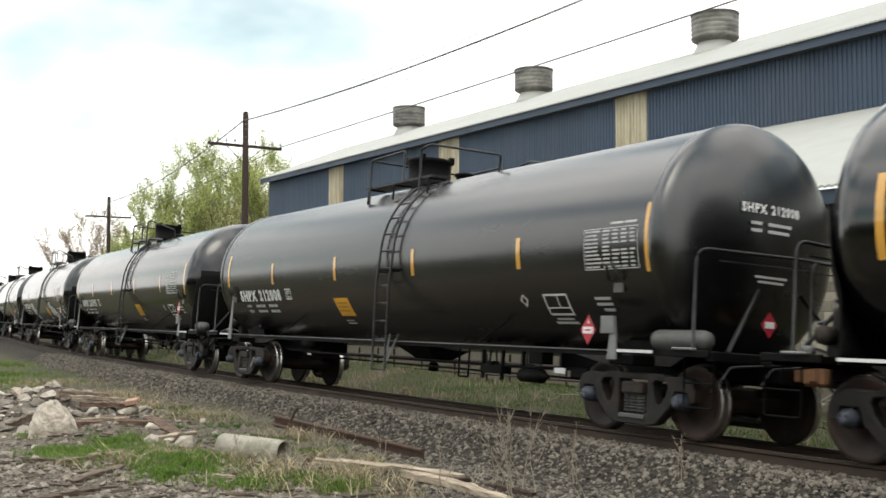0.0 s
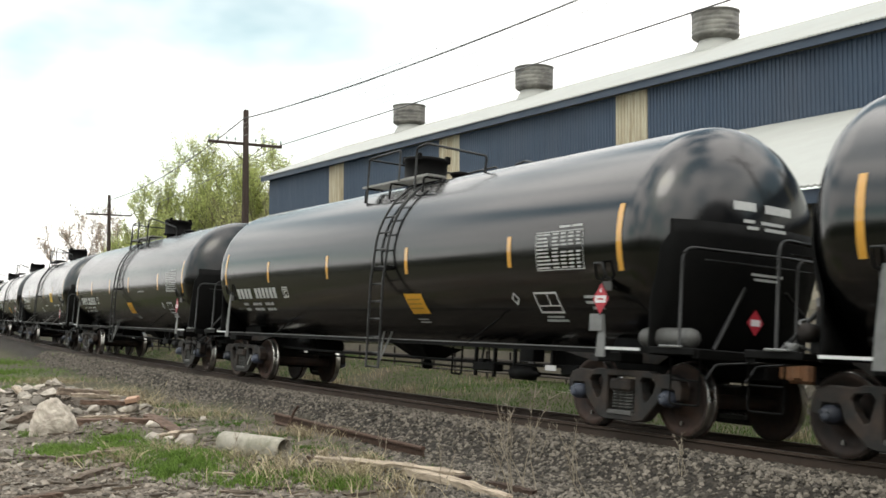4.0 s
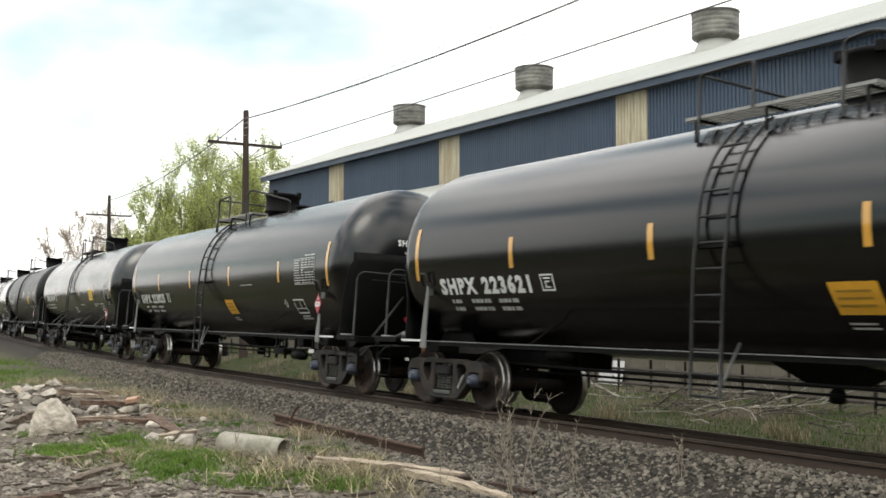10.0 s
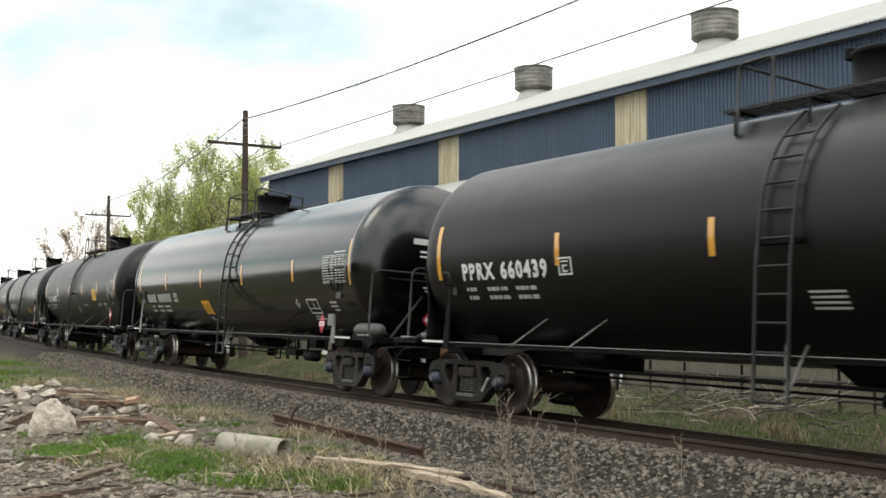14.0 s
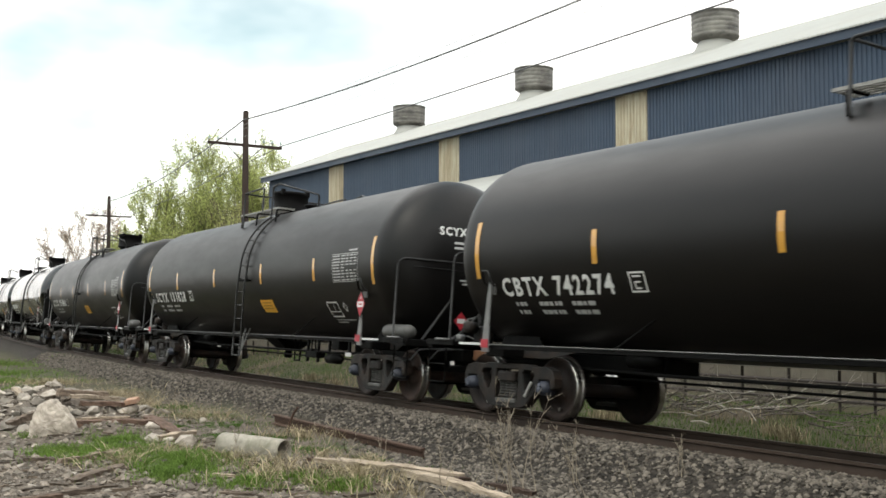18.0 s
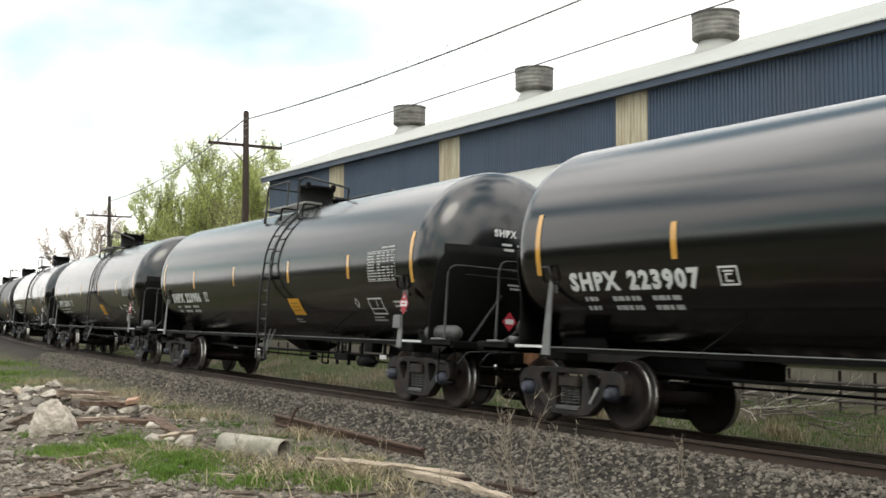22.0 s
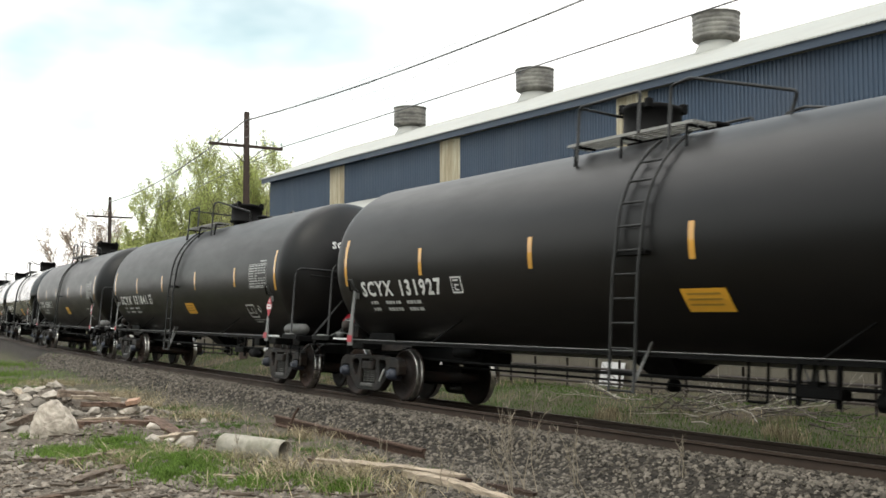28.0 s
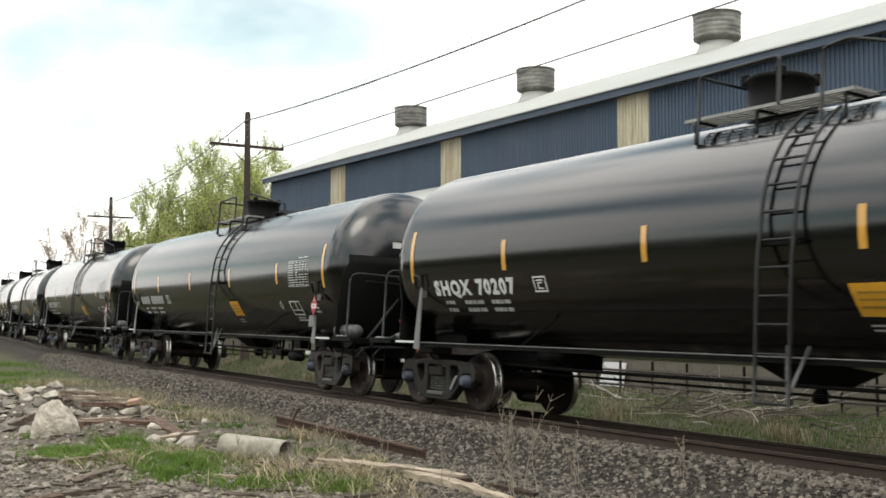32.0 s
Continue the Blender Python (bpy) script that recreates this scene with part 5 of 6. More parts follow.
# the train in the order in which it passes; None: writing that cannot be read
TRAIN = [("bright", None), ("old", "SHPX 212008"), ("bright", "SHPX 223795"), ("bright", "SHPX 223910"), ("bright", None), ("round", "SHPX 223553"), ("plain", "PPRX 661565"),
         ("round", "SHPX 223456"), ("round", "SHPX 223621"), ("round", "SHPX 223825"), ("plain", "PPRX 661019"), ("plain", "PPRX 660439"), ("old", None),
         ("plain", "PPRX 660285"), ("flat", "CBTX 742274"), ("flat", "SCYX 131828"), ("flat2", "SCYX 131860"), ("bright", "SHPX 223907"), ("bright", "SHPX 223906"),
         ("bright", "SHPX 223901"), ("bright", "SHPX 223902"), ("plain", None), ("flat", "SCYX 131927"), ("flat2", "SCYX 131841"), ("flat2", "SCYX 131842"),
         ("bright", "SHQX 70207"), ("bright", None), ("bright", None), ("bright", None), ("plain", None), ("bright", None), ("flat", None), ("bright", None)]


def end_letters(car, text, style):
    """The mark on the tank's leading head."""
    up = 0.2 if style.startswith("flat") else 0.09
    if text:
        xs, zs, faces = lettering(text, 0.2 if style.startswith("flat") else 0.16, 0.9)
        xs = xs - xs.max() / 2
        me = bpy.data.meshes.new("end_lettering")
        me.from_pydata([head_place(float(a), 2.73 + up + float(b), style) for a, b in zip(xs, zs)], [], faces)
        me.materials.append(M["white"])
        part("end_lettering", me, None, car)
    bm = bmesh.new()
    rows = [(-0.36, -0.18, 2.58, 2.62), (-0.08, 0.34, 2.58, 2.62), (-0.36, -0.18, 2.49, 2.53), (-0.08, 0.3, 2.49, 2.53), (-0.25, 0.3, 1.93, 1.96), (-0.2, 0.25, 1.87, 1.9)]
    if not text:
        rows += [(-0.5, -0.15, 2.73, 2.84), (0.0, 0.5, 2.73, 2.84)]
    for a, b, c, d in rows:
        bm.faces.new([bm.verts.new(head_place(*q, style)) for q in ((a, c + up), (b, c + up), (b, d + up), (a, d + up))])
    tagged(part("end_print", bm, "grey_print", car), kind="stuff")


def head_place(y, z, style="round", lift=0.012):
    """A place on the leading head, y to the far side."""
    r = math.hypot(y, z - Z_TANK) / R_TANK
    if style == "old":
        return Vector((TANK_HALF + 0.15 + 0.47 * math.sqrt(max(0, 1 - r * r)) + 0.02, y, z))
    if z < 2.63:
        r, lift = math.hypot(y, (z - Z_TANK) * 0.8) / R_TANK, lift + 0.06
    return Vector((TANK_HALF + 0.74 * math.sqrt(max(0, 1 - r * r)) + lift, y, z))


def spray_tag(car, x, z, w, h, seed):
    """A loose tangle of white spray paint loops, no writing."""
    rng = random.Random(seed)
    bm = bmesh.new()
    for k in range(22):
        cx, cz = x + w * (k + 0.5) / 22, z - h * 0.55 * k / 22 - rng.uniform(0, 0.35) * h
        a0, turn = rng.uniform(0, 6.28), rng.uniform(2.5, 5.5)
        rx, rz = rng.uniform(0.08, 0.2), rng.uniform(0.06, 0.16)
        pts = [on_tank(cx + rx * math.cos(a0 + turn * q / 10) + 0.03 * q * rng.random(), cz + rz * math.sin(a0 + turn * q / 10), 0.006) for q in range(11)]
        tube(bm, pts, 0.011, 4)
    tagged(part("spray_tag", bm, "spray", car, "tangle of white spray paint loops"), kind="stuff")


# cars whose notice sits elsewhere along the tank
# cars whose ladder and hatch sit elsewhere, and cars whose paint differs
TOP_SHIFT = {2: -0.2, 8: -0.25, 11: -0.12, 22: -0.1, 25: -0.2}
REPAINT = {11: "dull_black", 12: "gloss_black", 13: "dull_black", 21: "dull_black"}
NOTICE_SHIFT = {5: -0.4, 7: -0.55, 14: 0.85, 17: 0.17, 18: 0.17, 19: 0.17, 20: 0.17}
cars = []
for i, (style, text) in enumerate(TRAIN):
    car = copy_thing(protos[style], Matrix())
    x, z, cap, width = LETTER[style]
    if i == 14:
        z, cap, width = 1.75, 0.25, 2.45
    if text:
        xs, zs, _ = lettering(text, 1.0)
        size = cap / 0.73
        written("lettering", text, x, z, size, "white", car, width * (0.93 if len(text) < 11 else 1.0) / (float(xs.max()) * size), weight=0.021 if text.startswith("SH") else 0.012 if style.startswith("flat") else 0.016)
    else:
        tagged(bars_decal("letter_stencil", [(x + width * 0.096 * k, x + width * (0.096 * k + 0.07), z, z + cap) for k in range(4)], "grey_print", car), kind="stuff")
        tagged(bars_decal("number_stencil", [(x + width * (0.46 + 0.09 * k), x + width * (0.526 + 0.09 * k), z, z + cap) for k in range(6)], "grey_print", car), kind="stuff")
    w = x + width + (0.3 if style in ("bright", "flat") else 0.24 if style in ("flat2", "plain") else 0.25)
    bm, k = bmesh.new(), 0.3 if style.startswith("flat") else 0.29
    ring = [[bm.verts.new(on_tank(q, h, 0.006)) for q, h in ((w + d, z + d), (w + k - d, z + d), (w + k - d, z + cap - d), (w + d, z + cap - d))] for d in (0.0, 0.022)]
    for n in range(4):
        bm.faces.new((ring[0][n], ring[0][(n + 1) % 4], ring[1][(n + 1) % 4], ring[1][n]))
    part("class_frame", bm, "white", car)
    bars_decal("class_heading", [(w + 0.07, w + 0.22, z + cap - 0.065, z + cap - 0.045)], "white", car)
    bm = bmesh.new()
    bm.faces.new([bm.verts.new(on_tank(w + a, z + h, 0.006)) for a, h in ((0.09, 0.04), (0.2, 0.04), (0.2, 0.06), (0.115, 0.06), (0.115, 0.115), (0.2, 0.115), (0.2, 0.135), (0.09, 0.135))])
    part("class_letter", bm, "white", car)
    u = 0.04 if style == "plain" else 0.2
    bars_decal("load_print", [(x + u + a, x + u + b, z - q - 0.054, z - q) for q in ((0.12, 0.24) if style == "plain" else (0.09, 0.2)) for a, b in ((0, 0.05), (0.09, 0.17), (0.19, 0.25), (0.55, 0.63), (0.65, 0.76), (0.78, 0.86), (0.9, 0.96), (0.98, 1.06), (1.28, 1.36), (1.38, 1.5), (1.52, 1.58), (1.62, 1.76))], "grey_print", car)
    end_letters(car, text, style)
    if i in NOTICE_SHIFT:
        for o in car.children:
            if o.name.startswith("notice_") or (i != 14 and o.name.startswith("reflector_mark") and 1.3 < o.bound_box[0][0] < 1.8):
                o.location.x += NOTICE_SHIFT[i]
            elif i > 16 and o.name.split(".")[0] in ("data_table", "table_border", "table_heading", "stencil_frame", "emblem", "placard"):
                o.location.x += 0.15
            elif i == 14 and o.name.startswith("stencil_frame"):
                o.location.x += 1.0
    if i in TOP_SHIFT:
        for o in car.children:
            if o.name.split(".")[0] in ("ladder", "hatch_housing", "hatch_clamp", "walkway", "walkway_bracket", "top_rail", "vent_valve"):
                o.location.x += TOP_SHIFT[i]
    if i in REPAINT:
        for o in car.children:
            if o.name.split(".")[0] == "tank":
                o.data = o.data.copy()
                o.data.materials[0] = M[REPAINT[i]]
        if REPAINT[i] == "dull_black":
            tagged(car, "dull weathered black railway tank car with a yellow notice")
    if i == 3:
        spray_tag(car, -3.65, 2.0, 1.2, 0.75, 4)
        spray_tag(car, 2.5, 1.98, 1.65, 0.75, 9)
    cars.append(car)
for c in protos.values():
    for o in (*c.children_recursive, c):
        bpy.data.objects.remove(o)


def run(t):
    """How far the train has come at t seconds: the x of the second car's middle."""
    return -17.3324 + 13.24567 * t + 0.01183068 * t * t


def car_pose(x):
    a, b = on_line(x - TRUCK, 0, 0), on_line(x + TRUCK, 0, 0)
    d = b - a
    m = Matrix.Translation((a + b) / 2) @ Matrix.Rotation(math.atan2(d.y, d.x), 4, "Z") @ Matrix.Rotation(-BANK, 4, "X")
    return m


def motions():
    for i, car in enumerate(cars):
        walk(car, [(t, car_pose(run(t) - PITCH * (i - 1))) for t in range(33)])
        turning = [o for o in car.children_recursive if o.name.startswith("wheelset")]
        ticks = [k for k in range(961) if -85 < run(k / 30) - PITCH * (i - 1) < 8]
        ticks = sorted({0, 960, *ticks})
        first = run(ticks[min(1, len(ticks) - 1)] / 30) if len(ticks) > 2 else 0.0
        last = run(ticks[-2] / 30) if len(ticks) > 2 else 0.0
        for o in turning:
            at, rows = o.location.copy(), []
            for k in ticks:
                roll = (min(last, max(first, run(k / 30))) - first) / 0.457
                rows.append((k / 30, Matrix.Translation(at) @ Matrix.Rotation(roll % (2 * math.pi), 4, "Y")))
            walk(o, rows)


# ---- trackside: stones, grass and litter ----
def scatter_mesh(name, places, shapes, mat):
    """One mesh of many small pieces: (x, y, z, size, yaw)."""
    V, F, base = [], [], 0
    rng = np.random.RandomState(5)
    for i, (x, y, z, s, a) in enumerate(places):
        v, f = shapes[i % len(shapes)]
        c, q = math.cos(a), math.sin(a)
        w = v * s * rng.uniform(0.8, 1.25, 3)
        V.append(np.stack([w[:, 0] * c - w[:, 1] * q + x, w[:, 0] * q + w[:, 1] * c + y, w[:, 2] + z], 1))
        F.append(f + base)
        base += len(v)
    me = bpy.data.meshes.new(name)
    me.from_pydata(np.concatenate(V).tolist(), [], np.concatenate(F).tolist())
    me.materials.append(M[mat])
    return me


def stone_shapes(count, seed, flat=0.75):
    rng, out = np.random.RandomState(seed), []
    for _ in range(count):
        bm = bmesh.new()
        bmesh.ops.create_icosphere(bm, subdivisions=1, radius=1.0)
        v = np.array([q.co[:] for q in bm.verts])
        f = np.array([[q.index for q in face.verts] for face in bm.faces])
        bm.free()
        v = v * rng.uniform(0.48, 1.25, (len(v), 1)) * rng.uniform(0.7, 1.2, 3)
        v[:, 2] *= flat
        out.append((v, f))
    return out


def build_ballast():
    rng = random.Random(11)
    shapes, spots = stone_shapes(14, 3), []
    for _ in range(64000):
        x = -4 - 44 * rng.random() ** 1.35
        d = rng.uniform(-5.0, -0.55)
        y = line_y(x) + d * math.hypot(1, line_slope(x))
        near = x > -24
        if rng.random() > gravel_share(x, y) * (1.0 if near else 0.8):
            continue
        spots.append((x, y, ground_z(x, y) + 0.004, (0.017 + 0.028 * rng.random() ** 1.5) * (1.0 if near else 1.2), rng.uniform(0, 6.28)))
    for _ in range(5000):
        x, d = rng.uniform(-40, -5), rng.choice((rng.uniform(-0.6, 0.6), rng.uniform(0.85, 1.9)))
        y = line_y(x) + d
        spots.append((x, y, ground_z(x, y) + 0.006, rng.uniform(0.02, 0.042), rng.uniform(0, 6.28)))
    tagged(new("ballast_stones", scatter_mesh("ballast_stones", spots, shapes, "stone")), "loose grey crushed limestone ballast beside the rails", "ballast", kind="stuff")
    spots = []
    for _ in range(9500):
        x, y = rng.gauss(-20, 5.5), rng.gauss(4.6, 1.3)
        if rng.random() < 0.45:
            x, y = rng.uniform(-15.5, -9.5), rng.uniform(1.8, 5.6)
        if rng.random() > rubble_share(x, y) or gravel_share(x, y) > 0.4:
            continue
        spots.append((x, y, ground_z(x, y) + 0.004, 0.012 + 0.06 * rng.random() ** 3.0, rng.uniform(0, 6.28)))
    tagged(new("rubble_chips", scatter_mesh("rubble_chips", spots, stone_shapes(10, 8, 0.6), "rubble")), "small pale chips of stone and broken concrete", "rubble", kind="stuff")


M["rubble"] = material("pale_rubble_chips", (0.18, 0.155, 0.127), 0.9, spec=0.25, var=(0.068, 0.056, 0.045), scale=14, bump=0.3, per="island")
build_ballast()


def build_scraps():
    """Splinters and bark in the dirt."""
    rng, bits = random.Random(17), []
    shape = []
    for k in range(8):
        v = np.array([(x * 1.0, y * 0.16, z * 0.09) for x in (-1, 1) for y in (-1, 1) for z in (-1, 1)]) * np.random.RandomState(k).uniform(0.6, 1.2, (8, 3))
        shape.append((v, np.array([(0, 1, 3, 2), (4, 6, 7, 5), (0, 4, 5, 1), (2, 3, 7, 6), (0, 2, 6, 4), (1, 5, 7, 3)])))
    for _ in range(1500):
        x, y = (rng.gauss(-22, 4), rng.gauss(5.3, 1.0)) if rng.random() < 0.4 else (rng.uniform(-16.5, -9.5), rng.uniform(2.0, 6.6))
        if gravel_share(x, y) > 0.5:
            continue
        bits.append((x, y, ground_z(x, y) + 0.012, 0.03 + 0.16 * rng.random() ** 2.5, rng.uniform(0, 6.28)))
    tagged(new("wood_scraps", scatter_mesh("wood_scraps", bits, shape, "scrap")), "brown splinters and bark littered in the dirt", "wood scraps", kind="stuff")


M["scrap"] = material("brown_wood_splinters", (0.1, 0.078, 0.058), 0.9, spec=0.2, var=(0.045, 0.034, 0.026), scale=8, per="island")
build_scraps()


def blades(name, spots, mat, label, category):
    """Grass: (x, y, height, lean) for each blade."""
    rng, verts, faces = random.Random(len(spots)), [], []
    for x, y, h, lean in spots:
        z, a = ground_z(x, y) - 0.01, rng.uniform(0, 6.283)
        c, s = math.cos(a), math.sin(a)
        w = 0.003 + 0.016 * h
        b = rng.uniform(0, 6.283)
        lx, ly = math.cos(b) * lean * h, math.sin(b) * lean * h
        i = len(verts)
        verts += [(x - c * w, y - s * w, z), (x + c * w, y + s * w, z), (x + lx * 0.35 - c * w * 0.7, y + ly * 0.35 - s * w * 0.7, z + h * 0.6),
                  (x + lx * 0.35 + c * w * 0.7, y + ly * 0.35 + s * w * 0.7, z + h * 0.6), (x + lx, y + ly, z + h * 0.97)]
        faces += [(i, i + 1, i + 3, i + 2), (i + 2, i + 3, i + 4)]
    me = bpy.data.meshes.new(name)
    me.from_pydata(verts, [], faces)
    me.materials.append(M[mat])
    tagged(new(name, me), label, category, kind="stuff")


def tufts(centres, count, h0, h1, lean, seed):
    rng, out = random.Random(seed), []
    total = sum(r * r for _, _, r in centres)
    for x, y, r in centres:
        for _ in range(max(30, int(count * r * r / total))):
            k = rng.gauss(0, 0.5) * r
            a = rng.uniform(0, 6.283)
            px, py = x + k * math.cos(a) * 1.2, y + k * math.sin(a)
            if gravel_share(px, py) > 0.75 and rng.random() < 0.9:
                continue
            if noise.noise((px * 3.1, py * 3.1, 2.0)) < -0.15:
                continue
            out.append((px, py, rng.uniform(h0, h1), lean * rng.uniform(0.3, 1.6)))
    return out


NEAR_GRASS = [(-15.7, 4.6, 1.1), (-13.5, 4.8, 0.9), (-16.2, 4.0, 0.6), (-12.0, 5.0, 0.6), (-17.0, 5.0, 0.6), (-14.2, 5.0, 0.9), (-18.3, 4.0, 0.25), (-11.9, 5.6, 0.5), (-14.4, 5.4, 0.6),
              (-11.2, 5.8, 0.5), (-12.9, 4.4, 0.5), (-14.9, 3.9, 0.5)]
BACK_GRASS = [(-18.2, 6.4, 0.6), (-18.5, 7.5, 0.9), (-20.5, 7.5, 1.2), (-16.1, 7.3, 0.8), (-14.6, 7.1, 0.8), (-22.5, 7.8, 0.9), (-13.0, 7.3, 0.7), (-12.0, 7.5, 0.6), (-16.8, 6.7, 0.7)]
blades("grass", tufts(NEAR_GRASS, 34000, 0.04, 0.14, 0.7, 1) + tufts([(-34, 6.9, 2.4), (-30.5, 5.4, 1.6), (-38, 7.4, 2.6), (-46, 8.3, 4)], 16000, 0.05, 0.16, 0.5, 3), "grass", "patchy fresh green grass among the rubble", "grass")
blades("low_grass", tufts(BACK_GRASS, 20000, 0.02, 0.07, 0.9, 7), "verge", "short olive grass between the rubble and the ballast", "grass")
NEAR_STRAW = [(-11.4, 5.6, 0.8), (-11.5, 6.2, 0.7), (-12.1, 5.3, 0.7), (-10.1, 6.2, 0.7), (-10.9, 6.4, 0.6), (-10.0, 7.0, 0.4), (-13.8, 5.6, 0.9), (-13.6, 6.8, 0.8), (-20, 7.4, 1.3), (-16, 7.6, 1.0),
              (-12.5, 6.9, 0.8), (-15.2, 5.2, 0.8), (-26, 7.6, 1.5), (-23, 7.4, 1.2), (-32, 7.5, 1.6), (-14.2, 4.2, 0.8)]
blades("dry_grass", tufts(NEAR_STRAW + [(-12.6, 5.8, 0.8), (-11.8, 6.3, 0.7)], 9000, 0.05, 0.24, 1.3, 2), "straw", "dry straw-coloured grass among the rubble", "dry grass")


def verge(count, seed, lo, hi, keep):
    rng, out = random.Random(seed), []
    while len(out) < count:
        x = -7 - 75 * rng.random() ** 1.5
        d = rng.uniform(1.95, 6.4)
        y = line_y(x) + d
        if y > 18.4 or not keep(noise.noise((x * 0.45, y * 0.6, 5.0)) + rng.uniform(-0.15, 0.15)):
            continue
        out.append((x, y, rng.uniform(lo, hi), rng.uniform(0.1, 0.7)))
    return out


blades("verge_grass", verge(64000, 4, 0.03, 0.1, lambda n: n > -0.2), "verge", "green grass verge between the track and the fence", "grass")
blades("verge_dry_grass", verge(9000, 6, 0.05, 0.2, lambda n: n < -0.04), "straw", "dry straw-coloured grass of the verge", "dry grass")


def lump(size, seed, squash=(1, 1, 0.8), count=13):
    """A broken, sharp-edged piece of rock standing on its base."""
    rng, bm = random.Random(seed), bmesh.new()
    for _ in range(count):
        d = Vector((rng.gauss(0, 1), rng.gauss(0, 1), rng.gauss(0, 0.9))).normalized() * rng.uniform(0.75, 1.15)
        bm.verts.new((d.x, d.y, max(d.z, -0.5)))
    bmesh.ops.convex_hull(bm, input=bm.verts[:])
    bmesh.ops.delete(bm, geom=[v for v in bm.verts if not v.link_faces], context="VERTS")
    bmesh.ops.bevel(bm, geom=bm.edges[:], offset=0.06, segments=1, affect="EDGES", clamp_overlap=True)
    for v in bm.verts:
        v.co = Vector((v.co.x * squash[0], v.co.y * squash[1], v.co.z * squash[2])) * size
    return bm


def boulder(x, y, w, h):
    """The large boulder: a broad blunt block with sloping broken faces and a rough skin."""
    bm = bmesh.new()
    rim = [(-1.0, -0.75, 0.0), (0.95, -0.7, 0.0), (1.0, 0.7, 0.0), (-0.9, 0.8, 0.0), (-1.0, -0.6, 0.3), (-0.62, -0.5, 0.86), (-0.1, -0.55, 1.0), (0.3, -0.45, 0.78),
           (0.85, -0.6, 0.5), (1.05, -0.2, 0.3), (0.7, 0.5, 0.62), (0.0, 0.5, 0.98), (-0.6, 0.5, 0.8), (-0.95, 0.4, 0.35), (0.55, -0.75, 0.22), (-0.4, -0.85, 0.4)]
    for q in rim:
        bm.verts.new(q)
    bmesh.ops.convex_hull(bm, input=bm.verts[:])
    bmesh.ops.delete(bm, geom=[v for v in bm.verts if not v.link_faces], context="VERTS")
    bmesh.ops.bevel(bm, geom=bm.edges[:], offset=0.07, segments=1, affect="EDGES", clamp_overlap=True)
    bmesh.ops.triangulate(bm, faces=bm.faces[:])
    for _ in range(3):
        bmesh.ops.subdivide_edges(bm, edges=[e for e in bm.edges if e.calc_length() > 0.12], cuts=1, use_grid_fill=True)
    bm.normal_update()
    for v in bm.verts:
        v.co += v.normal * (0.05 * noise.noise(v.co * 2.4) + 0.05 * noise.noise(v.co * 7) + 0.025 * noise.noise(v.co * 17))
        v.co = Vector((v.co.x * w / 2, v.co.y * w * 0.42, v.co.z * h))
    o = tagged(part("rock", bm, "boulder"), "large pale limestone boulder beside broken planks", "rock", "rocks of the rubble heap")
    o.matrix_basis = pose(x, y, ground_z(x, y) - 0.06, 0, 0, 62)


def rock(x, y, size, seed, squash=(1.1, 0.9, 0.7), label="pale angular limestone rock in the rubble heap", lift=0.25):
    o = part("rock", lump(size, seed, squash, 16 if size > 0.16 else 11), "rock")
    o.matrix_basis = pose(x, y, ground_z(x, y) + size * squash[2] * lift, 0, 0, seed * 47 % 360)
    return tagged(o, label, "rock", "rocks of the rubble heap")


boulder(-18.2, 4.36, 0.7, 0.62)
rng0 = random.Random(21)
ROCKS = [(-27.3, 6.25, 0.2), (-27.4, 6.7, 0.16), (-19.6, 4.0, 0.3), (-24.9, 5.4, 0.26), (-26.9, 6.9, 0.22), (-22.0, 5.0, 0.24), (-16.1, 5.78, 0.2), (-16.6, 5.63, 0.15), (-15.7, 4.6, 0.08),
         (-15.95, 3.2, 0.16), (-14.7, 3.1, 0.13), (-20.6, 5.76, 0.17), (-22.5, 6.6, 0.26), (-25.9, 6.9, 0.24), (-24.6, 5.9, 0.25), (-24.4, 4.85, 0.24), (-20.9, 4.65, 0.17), (-21.2, 6.4, 0.16),
         (-28.6, 7.2, 0.16), (-28.8, 6.9, 0.14), (-16.9, 3.8, 0.1), (-13.6, 3.5, 0.07), (-12.2, 3.5, 0.09), (-13.0, 2.9, 0.08), (-12.9, 2.6, 0.09), (-30, 6.4, 0.18), (-18.7, 5.95, 0.13)]
for i, (x, y, r) in enumerate(ROCKS):
    rock(x, y, r * 0.85, i + 5, (rng0.uniform(0.9, 1.35), rng0.uniform(0.8, 1.1), rng0.uniform(0.55, 0.85)))
for i in range(210):
    x, y = rng0.gauss(-22.8, 3.0), rng0.gauss(5.6, 0.8)
    rock(x, y, 0.04 + 0.15 * rng0.random() ** 1.9, i + 60, (rng0.uniform(0.9, 1.4), rng0.uniform(0.8, 1.1), rng0.uniform(0.5, 0.85)))


